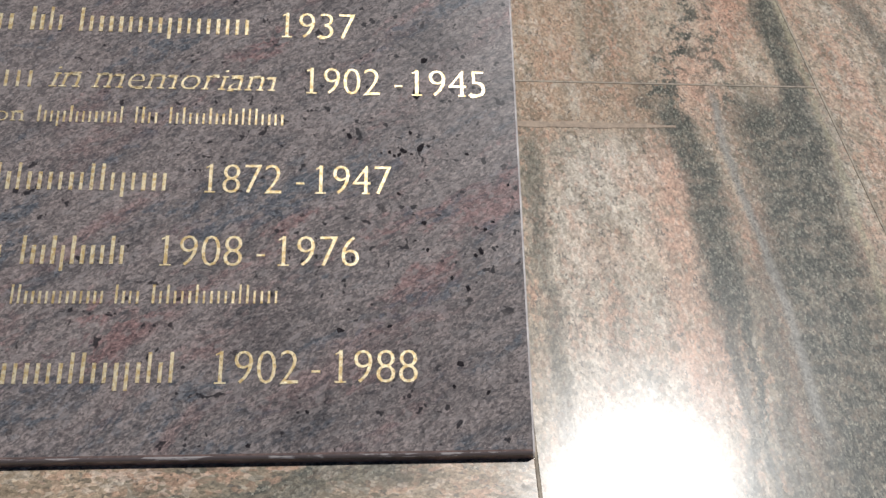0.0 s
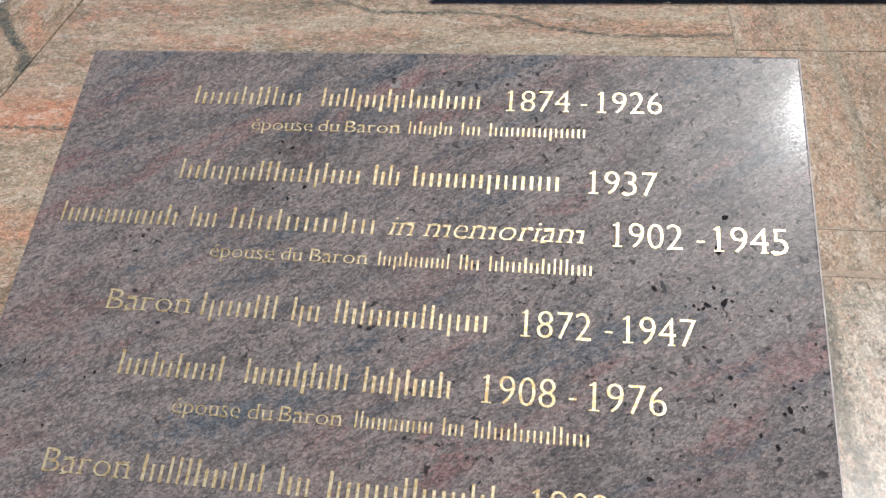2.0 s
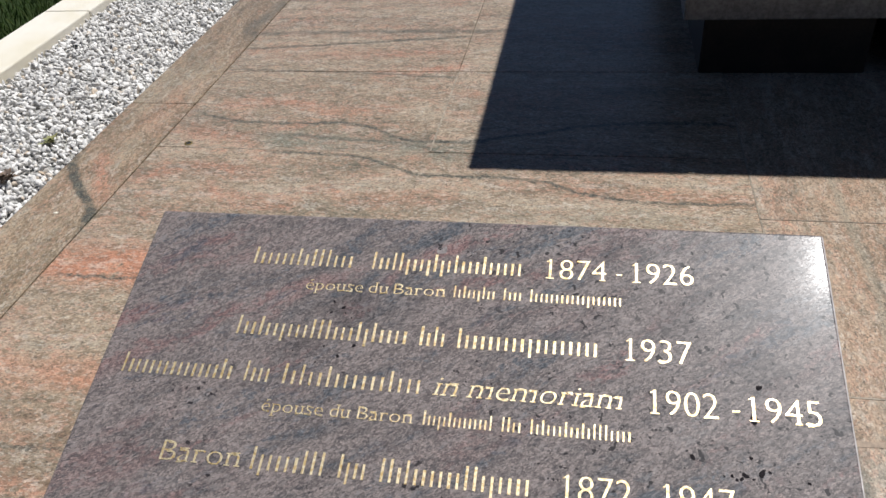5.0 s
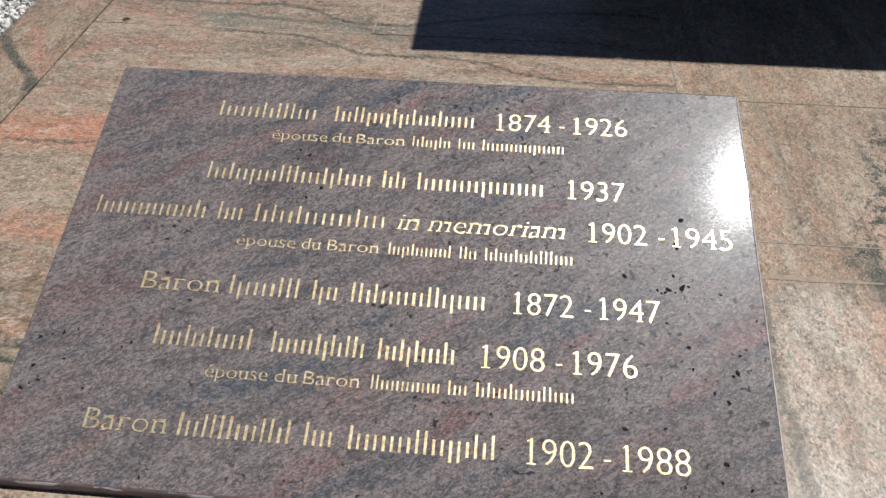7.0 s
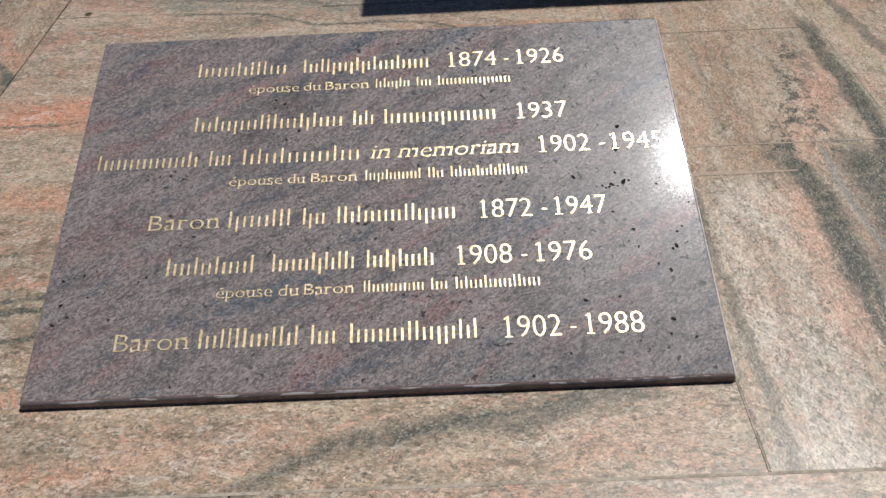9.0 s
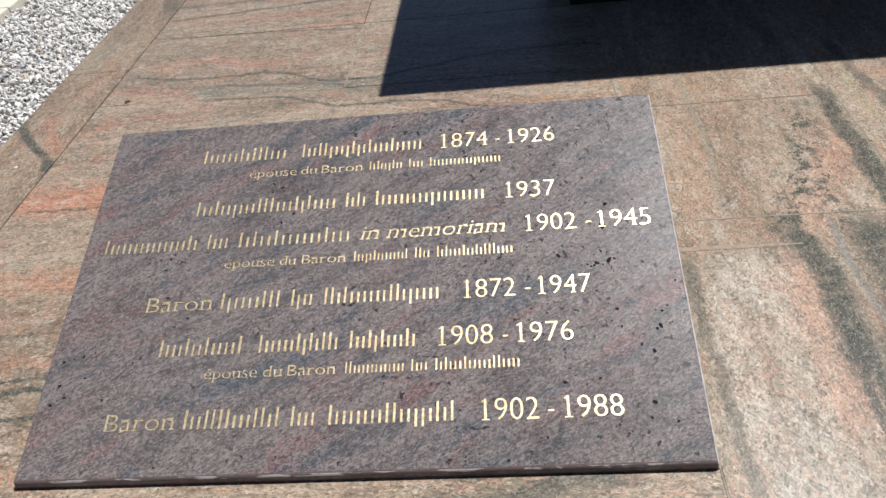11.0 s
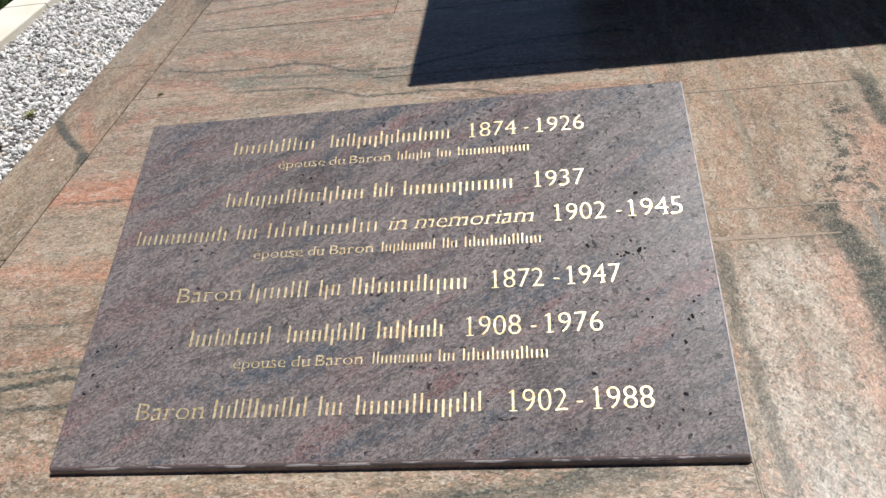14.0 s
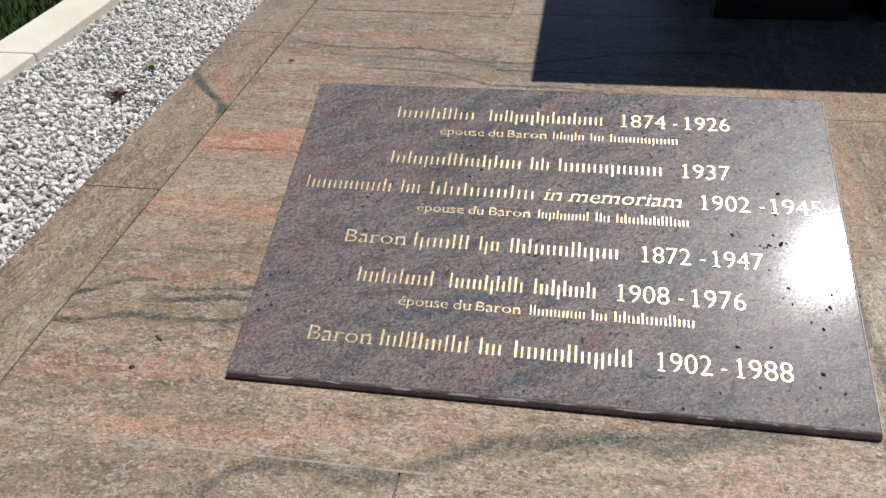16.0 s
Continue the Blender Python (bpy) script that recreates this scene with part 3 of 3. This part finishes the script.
# ---- the leaning plaque ----
LEAN = 18.0
PLAQUE_M = pose(0, 0.6371, 0.2235, LEAN, 0, 0)
PW, PD, PT = 0.5, 0.679, 0.0142
plaque = tagged(new("plaque", None), "polished purple-grey granite memorial plaque with gilt inscription", "plaque")
plaque.matrix_world = PLAQUE_M


def plaque_slab():
    bm = box(-PW, PW, -PD, 0, -PT, 0, 0.0045, 4)
    # the lower arris is left sharp
    for v in bm.verts:
        if v.co.z < -PT / 2:
            v.co = Vector((math.copysign(PW, v.co.x), -PD if v.co.y < -PD / 2 else 0.0, -PT))
    bmesh.ops.remove_doubles(bm, verts=bm.verts[:], dist=1e-6)
    # the front edge is cut upright
    for v in bm.verts:
        if v.co.y < -PD + 0.006:
            v.co.y += v.co.z * math.tan(radians(LEAN))
    ob = part("stone", bm, purple, plaque, "purple-grey granite slab with rounded polished edge")
    ob.data.materials.append(worn_sheen)
    ob.data.materials.append(edge_mat)
    ob.data.materials.append(arris_mat)
    for f in ob.data.polygons:
        n, c = f.normal, f.center
        if c.y < -PD + 0.004 and n.y < -0.2 and n.z > 0.5 and abs(n.x) < 0.3:
            f.material_index = 1
        elif c.x > PW - 0.0035 and n.x > 0.3 and n.z > 0.2:
            f.material_index = 3
        elif c.y < -PD + 0.006 and n.y < -0.1 and abs(n.x) < 0.3:
            f.material_index = 2
    return ob


plaque_slab()


def wedge():
    """The low stone wedge on which the plaque leans."""
    t = math.tan(radians(LEAN))
    bm = bmesh.new()
    y0, y1 = 0.10, 0.58
    z = lambda y: max(y * t - 0.004, 0.004)  # noqa: E731
    ring = [(y0, 0.0), (y1, 0.0), (y1, z(y1)), (y0, z(y0))]
    lo = [bm.verts.new((-0.36, y, h)) for y, h in ring]
    hi = [bm.verts.new((0.36, y, h)) for y, h in ring]
    bm.faces.new(lo[::-1])
    bm.faces.new(hi)
    for i in range(4):
        bm.faces.new((lo[i], lo[(i + 1) % 4], hi[(i + 1) % 4], hi[i]))
    bmesh.ops.recalc_face_normals(bm, faces=bm.faces[:])
    return thing("wedge_support", bm, base_mat, "dark stone wedge hidden under the leaning plaque", "support")


wedge()


def cut(bm, slope=0.00045, deep=0.0004):
    """Turns flat gilt shapes into shallow cuts: a sharp rim and walls that slope down to the floor."""
    bmesh.ops.inset_region(bm, faces=bm.faces[:], thickness=slope, depth=-deep, use_even_offset=False)


def swell(bm, stem, hair):
    """Thickens upright strokes and thins level ones, as a broad pen does."""
    way = {}
    for e in bm.edges:
        if len(e.link_faces) == 1:
            a, b = (v.co for v in e.verts)
            n = Vector((b.y - a.y, a.x - b.x, 0.0))
            if n.dot((a + b) / 2 - e.link_faces[0].calc_center_median()) < 0:
                n.negate()
            for v in e.verts:
                way[v] = way.get(v, Vector()) + n
    for v, n in way.items():
        n.normalize()
        v.co += Vector((n.x * stem, n.y * hair, 0.0))


def serifs(bm, cap):
    """Thin feet across the square ends of strokes, as (from, to, height) in metres."""
    feet = []
    for e in bm.edges:
        if len(e.link_faces) == 1:
            a, b = sorted((v.co for v in e.verts), key=lambda c: c.x)
            if abs(a.y - b.y) < cap * 0.03 and cap * 0.06 < b.x - a.x < cap * 0.26:
                up = (a.y + b.y) / 2 > e.link_faces[0].calc_center_median().y
                feet.append((a.x - cap * 0.075, b.x + cap * 0.075, (a.y + b.y) / 2 - (cap * 0.05 if up else 0.0)))
    return feet


def lettered(words, x0, x1, base, cap, shear=0.0):
    """Words in the built-in font, stretched from x0 to x1 on the line base of the plaque, each letter a part."""
    cu = bpy.data.curves.new("lettering", "FONT")
    cu.body, cu.size, cu.shear, cu.resolution_u, cu.offset = words, 1.0, shear, 3, -0.016
    tmp = new("tmp", cu)
    me = bpy.data.meshes.new_from_object(tmp.evaluated_get(bpy.context.evaluated_depsgraph_get()))
    bpy.data.objects.remove(tmp)
    bpy.data.curves.remove(cu)
    lo, hi = min(v.co.x for v in me.vertices), max(v.co.x for v in me.vertices)
    figures = words.isdigit()
    base -= cap * 0.08 if figures else 0.0
    tall = cap * 1.12 / max(v.co.y for v in me.vertices) if figures else cap / 0.729
    bm = bmesh.new()
    bm.from_mesh(me)
    bpy.data.meshes.remove(me)
    for v in bm.verts:
        v.co = Vector((x0 + (v.co.x - lo) * (x1 - x0) / (hi - lo), base + v.co.y * tall, 0.0006))
    # pieces that stand over one another (dots, accents) belong to one letter
    bmesh.ops.remove_doubles(bm, verts=bm.verts[:], dist=1e-7)
    swell(bm, cap * (0.005 if shear else 0.010), cap * -0.006)
    left, pieces = set(bm.faces), []
    while left:
        todo = [left.pop()]
        piece = []
        while todo:
            f = todo.pop()
            piece.append(f)
            for e in f.edges:
                for g in e.link_faces:
                    if g in left:
                        left.remove(g)
                        todo.append(g)
        spans = [v.co.x - shear * v.co.y for f in piece for v in f.verts]
        pieces.append([min(spans), max(spans), piece])
    pieces.sort(key=lambda c: c[0])
    letters = []
    for a, b, piece in pieces:
        if letters and a < letters[-1][1] - 0.35 * (b - a):
            letters[-1][1] = max(letters[-1][1], b)
            letters[-1][2] += piece
        else:
            letters.append([a, b, piece])
    for (a, b, piece), sign in zip(letters, words):
        one, seen = bmesh.new(), {}
        for f in piece:
            for v in f.verts:
                if v not in seen:
                    seen[v] = one.verts.new(v.co)
            g = one.faces.new([seen[v] for v in f.verts])
            g.normal_update()
            if g.normal.z < 0:
                g.normal_flip()
        feet = [f for f in serifs(one, cap) if not figures or f[2] < base + cap * 0.3]
        cut(one, cap * 0.015)
        if sign == "1" and feet:
            f0, f1, y = feet[0]
            feet[0] = (f0 - cap * 0.055, f1 + cap * 0.055, y)
            top = max(v.co.y for v in one.verts)
            bmesh.ops.create_cube(one, size=1.0, matrix=Matrix.Translation((f0 + cap * 0.03, top - cap * 0.095, 0.0)) @ Matrix.Rotation(radians(28), 4, "Z") @ Matrix.Diagonal((cap * 0.17, cap * 0.05, 0.0013, 1)))
        for f0, f1, y in feet:
            bmesh.ops.create_cube(one, size=1.0, matrix=Matrix.Translation(((f0 + f1) / 2, y + cap * 0.025, 0.0)) @ Matrix.Diagonal((f1 - f0, cap * 0.05, 0.00125, 1)))
        part("letter", one, gold, plaque, "gilt letter")
    bm.free()


def gilt_bar(name, x0, x1, y0, y1, label):
    """A straight gilt cut in the face of the plaque."""
    bm = bmesh.new()
    bm.faces.new([bm.verts.new((x, y, 0.0006)) for x, y in ((x0, y0), (x1, y0), (x1, y1), (x0, y1))])
    cut(bm)
    return part(name, bm, gold, plaque, label)


def dash(x0, x1, base, cap):
    return gilt_bar("dash", x0, x1, base + cap * 0.29, base + cap * 0.365, "gilt dash")


def bars(x0, x1, base, cap, letters, rng):
    """A covered name: plain gilt bars, about two for each letter."""
    count = max(3, round(letters * 1.8))
    step = (x1 - x0) / count
    for i in range(count):
        tall = cap if i == 0 else cap * (1.0 if rng.random() < 0.22 else 0.66)
        drop = cap * 0.25 if i and tall < cap and rng.random() < 0.06 else 0.0
        a, w = x0 + step * (i + 0.25), cap * rng.uniform(0.105, 0.14)
        gilt_bar("name_bar", a, a + w, base - drop, base + tall, "plain gilt bar")


def mineral_spot(x, y, r, mat, name, label, seed):
    """A flat irregular grain in the face of the plaque."""
    g = random.Random(seed)
    bm = bmesh.new()
    turn = g.uniform(0, 6.28)
    ring = []
    for i in range(9):
        a, k = 2 * math.pi * i / 9, r * g.uniform(0.6, 1.15)
        u, v = math.cos(a) * k * 1.2, math.sin(a) * k * 0.85
        ring.append(bm.verts.new((x + u * math.cos(turn) - v * math.sin(turn), y + u * math.sin(turn) + v * math.cos(turn), 0.00025)))
    bm.faces.new(ring)
    part(name, bm, mat, plaque, label)


SPOTS = [(0.312, -0.338, 0.0038), (0.390, -0.351, 0.0050), (0.371, -0.355, 0.0038), (0.356, -0.357, 0.0025), (0.385, -0.284, 0.0063), (0.395, -0.241, 0.0038), (0.453, -0.470, 0.0038), (0.438, -0.511, 0.0038), (0.421, -0.500, 0.0025), (0.306, -0.555, 0.0038), (0.356, -0.551, 0.0025), (0.428, -0.590, 0.0037), (0.362, -0.508, 0.0013), (0.421, -0.613, 0.0025), (0.455, -0.619, 0.0025), (0.221, -0.667, 0.0025), (0.276, -0.636, 0.0025), (0.284, -0.597, 0.0013),]
for i, (x, y, r) in enumerate(SPOTS):
    mineral_spot(x, y, r, fleck_mat, "black_grain", "black mineral grain", i)
# rows and clusters of small grains, by the right edge, the left edge and between the upper lines
GRAINS = [(0.347, -0.358), (0.361, -0.361), (0.366, -0.36), (0.38, -0.359), (0.399, -0.349), (0.448, -0.347), (0.441, -0.358), (0.379, -0.333), (0.467, -0.437), (0.458, -0.446), (0.47, -0.465), (0.396, -0.469), (0.393, -0.439), (0.485, -0.394), (0.447, -0.475), (0.383, -0.459), (0.366, -0.406)]
GRAINS_WEST = [(-0.475, -0.487), (-0.46, -0.482), (-0.445, -0.479), (-0.427, -0.473), (-0.433, -0.516), (-0.477, -0.56), (-0.468, -0.553), (-0.458, -0.548), (-0.436, -0.569), (-0.395, -0.554), (-0.471, -0.528), (-0.36, -0.493), (-0.349, -0.487), (-0.281, -0.651), (-0.289, -0.661)]
GRAINS_UPPER = [(-0.161, -0.162), (-0.156, -0.17), (-0.176, -0.153), (-0.146, -0.178), (-0.176, -0.225), (-0.153, -0.239), (-0.183, -0.25), (-0.196, -0.259), (-0.219, -0.235), (-0.177, -0.171), (-0.133, -0.221)]
for i, (x, y) in enumerate(GRAINS + GRAINS_WEST + GRAINS_UPPER):
    mineral_spot(x, y, 0.0014 + 0.0004 * (i * 7 % 5), fleck_mat, "black_grain", "black mineral grain", 40 + i)
mineral_spot(-0.031, -0.055, 0.008, scar_mat, "chip_scar", "pale shallow chip scar", 91)
mineral_spot(-0.036, -0.052, 0.0035, fleck_mat, "black_grain", "black mineral grain", 92)

CAP, SMALL = 0.0300, 0.0195
rng = random.Random(5)
# lines of the inscription: base line, cap height, then pieces of (kind or words, from, to)
LINES = [
    (-0.0938, CAP, [(8, -0.321, -0.160), (12, -0.135, 0.090), ("1874", 0.126, 0.205), ("-", 0.219, 0.2275), ("1926", 0.245, 0.3225)]),
    (-0.1350, SMALL, [("épouse", -0.225, -0.139), ("du", -0.130, -0.1025), ("Baron", -0.0925, -0.0188), (5, -0.0070, 0.055), (2, 0.064, 0.0925), (10, 0.101, 0.229)]),
    (-0.2140, CAP, [(13, -0.3125, -0.0575), (2, -0.045, -0.005), (10, 0.0075, 0.200), ("1937", 0.2375, 0.316)]),
    (-0.2852, CAP, [(9, -0.464, -0.294), (2, -0.280, -0.239), (9, -0.225, -0.026), ("in", -0.011, 0.019), ("memoriam", 0.034, 0.229), ("1902", 0.2675, 0.345), ("-", 0.3615, 0.3700), ("1945", 0.385, 0.464)]),
    (-0.3268, SMALL, [("épouse", -0.240, -0.155), ("du", -0.145, -0.119), ("Baron", -0.1075, -0.035), (8, -0.0215, 0.071), (2, 0.080, 0.1075), (10, 0.116, 0.2425)]),
    (-0.4050, CAP, [("Baron", -0.359, -0.250), (5, -0.236, -0.1325), (2, -0.119, -0.079), (10, -0.065, 0.125), ("1872", 0.165, 0.241), ("-", 0.2565, 0.2650), ("1947", 0.281, 0.3575)]),
    (-0.4857, CAP, [(7, -0.3225, -0.184), (7, -0.161, -0.031), (6, -0.0175, 0.089), ("1908", 0.126, 0.204), ("-", 0.219, 0.2275), ("1976", 0.245, 0.324)]),
    (-0.5270, SMALL, [("épouse", -0.239, -0.156), ("du", -0.146, -0.1175), ("Baron", -0.1075, -0.035), (8, -0.0205, 0.0725), (2, 0.080, 0.1075), (10, 0.116, 0.245)]),
    (-0.6063, CAP, [("Baron", -0.379, -0.2725), (8, -0.259, -0.109), (2, -0.096, -0.055), (10, -0.040, 0.149), ("1902", 0.1888, 0.266), ("-", 0.279, 0.2875), ("1988", 0.306, 0.384)]),
]
for base, cap, pieces in LINES:
    for what, x0, x1 in pieces:
        if isinstance(what, int):
            bars(x0, x1, base, cap, what, rng)
        elif what == "-":
            dash(x0, x1, base, cap)
        else:
            lettered(what, x0, x1, base, cap, 0.22 if what in ("in", "memoriam") else 0.0)


# ---- the tall stone blocks beyond, whose shadow falls on the slab ----
def stele(x0, x1, y0, y1, label):
    root = tagged(new("stele", None), label, "monument", "tall blocks on the slab")
    part("foot", box(x0 + 0.055, x1 - 0.02, y0 + 0.045, y1 - 0.05, 0.0, 0.157, 0.003), base_mat, root, "dark brown recessed foot")
    part("block", box(x0, x1, y0, y1, 0.157, 1.429, 0.004, 2), stele_mat, root, "grey polished granite block")
    return root


stele(0.3845, 0.856, 1.605, 3.13, "tall grey granite block on a recessed dark foot")
stele(0.864, 1.700, 1.605, 3.13, "wide grey granite block on a recessed dark foot")


# ---- small things on the slab and in the gravel ----
def anchor_hole():
    root = tagged(new("anchor_hole", None), "small brass-lined fixing hole in the granite slab", "fixing")
    root.location = (-0.798, 1.237, 0.0)
    bm = bmesh.new()
    bmesh.ops.create_cone(bm, cap_ends=True, segments=14, radius1=0.0065, radius2=0.006, depth=0.0012)
    for v in bm.verts:
        v.co.z += 0.0006
    part("plug", bm, hole_mat, root, "dark open plug")
    ring = bmesh.new()
    prof = [(0.0065, 0.0), (0.0065, 0.0016), (0.0095, 0.0014), (0.0105, 0.0)]
    rows = [[ring.verts.new((r * math.cos(a), r * math.sin(a), z)) for r, z in prof] for a in (2 * math.pi * i / 18 for i in range(18))]
    for i in range(18):
        for j in range(3):
            ring.faces.new((rows[i][j], rows[(i + 1) % 18][j], rows[(i + 1) % 18][j + 1], rows[i][j + 1]))
    bmesh.ops.recalc_face_normals(ring, faces=ring.faces[:])
    part("collar", ring, brass, root, "tarnished brass collar")


anchor_hole()


def crumb(name, x, y, length, width, turn, mat, label):
    bm = bmesh.new()
    bmesh.ops.create_icosphere(bm, subdivisions=2, radius=1.0)
    for v in bm.verts:
        k = 1 + 0.35 * noise.noise(v.co * 2.3 + Vector((x * 40, y * 40, 0)))
        v.co = Vector((v.co.x * length * k, v.co.y * width * k, (v.co.z * k * width * 0.6 + width * 0.5)))
    ob = thing(name, bm, mat, label, "debris", smooth=True)
    ob.matrix_world = pose(x, y, 0, 0, 0, turn)


crumb("bark_chip", -0.655, 0.067, 0.012, 0.0026, -35, bark, "dark curl of bark lying on the granite")
crumb("bark_crumb", -0.669, -0.005, 0.005, 0.004, 10, bark, "small dark bark crumb lying on the granite")


def weed(x, y, mat, label, n, size, seed):
    r = random.Random(seed)
    bm = bmesh.new()
    for _ in range(n):
        a, l, up = r.uniform(0, 6.28), r.uniform(0.5, 1.0) * size, r.uniform(0.1, 0.8)
        d, s = Vector((math.cos(a), math.sin(a), up)).normalized(), Vector((-math.sin(a), math.cos(a), 0))
        o = Vector((r.uniform(-0.4, 0.4) * size, r.uniform(-0.4, 0.4) * size, 0.0))
        m = o + d * l * 0.55 + Vector((0, 0, 0.003))
        vs = [bm.verts.new(c) for c in (o, m + s * l * 0.2, o + d * l, m - s * l * 0.2)]
        bm.faces.new(vs)
    ob = thing("weed", bm, mat, label, "weed")
    ob.matrix_world = pose(x, y, GRAVEL_Z + 0.004)


weed(-1.440, 1.530, weed_mat, "small green weed growing between marble chips", 34, 0.030, 2)
weed(-1.450, 1.315, dry_mat, "withered brown weed lying on marble chips", 60, 0.036, 4)


def mortar_smear(x0, x1, y, w, seed):
    r = random.Random(seed)
    bm = bmesh.new()
    n = 14
    top, low = [], []
    for i in range(n + 1):
        x = x0 + (x1 - x0) * i / n
        fade = 1 - max(0, i / n - 0.6) * 1.6
        top.append(bm.verts.new((x, y + w * fade * r.uniform(0.4, 0.6), 0.0006)))
        low.append(bm.verts.new((x, y - w * fade * r.uniform(0.4, 0.6), 0.0006)))
    for i in range(n):
        bm.faces.new((low[i], low[i + 1], top[i + 1], top[i]))
    return thing("mortar_smear", bm, smear_mat, "thin dried mortar smear on the granite", "stain", "structure")


def lime_spot():
    bm = bmesh.new()
    bmesh.ops.create_icosphere(bm, subdivisions=2, radius=1.0)
    for v in bm.verts:
        k = 1 + 0.3 * noise.noise(v.co * 3)
        v.co = Vector((v.co.x * 0.0055 * k, v.co.y * 0.004 * k, max(v.co.z, 0) * 0.0012))
    thing("lime_spot", bm, kerb_mat, "small white lime spot dried on the granite border", "stain", smooth=True).location = (-0.970, 0.925, 0.0)


lime_spot()
mortar_smear(0.507, 0.75, 0.459, 0.011, 1)


def grout_line(x0, x1, y0, y1):
    part("grout_line", box(x0, x1, y0, y1, -0.02, 0.0003), line_mat, tomb, "pale sandy grout flush with the stone")


for y0, y1 in ((-0.1485, 0.9925), (0.9955, 1.640)):
    grout_line(EAST - 0.0013, EAST + 0.0013, y0, y1)
for y0, y1 in ((-0.1485, 0.7785), (0.7835, 1.640)):
    grout_line(FAR_E - 0.0016, FAR_E + 0.0016, y0, y1)
for x0, x1, y0, y1 in ((EAST + 0.002, FAR_E - 0.002, 0.5435, 0.5465), (EAST + 0.002, FAR_E - 0.002, 0.9933, 0.9947), (-0.86, 1.0, -0.1535, -0.1490), (-0.79, MID - 0.004, 1.2175, 1.2205), (MID - 0.0018, MID + 0.0018, 1.224, 1.650), (FAR_E + 0.004, SLAB_E, 0.779, 0.783)):
    grout_line(x0, x1, y0, y1)

# ---- the stones of the slab, last ----
for x0, x1, y0, y1, mat in STONES:
    part("stone_panel", box(x0 + 0.0013, x1 - J[mat], y0 + 0.0013, y1 - 0.0013, -0.03, 0.0, 0.0009), mat, tomb)
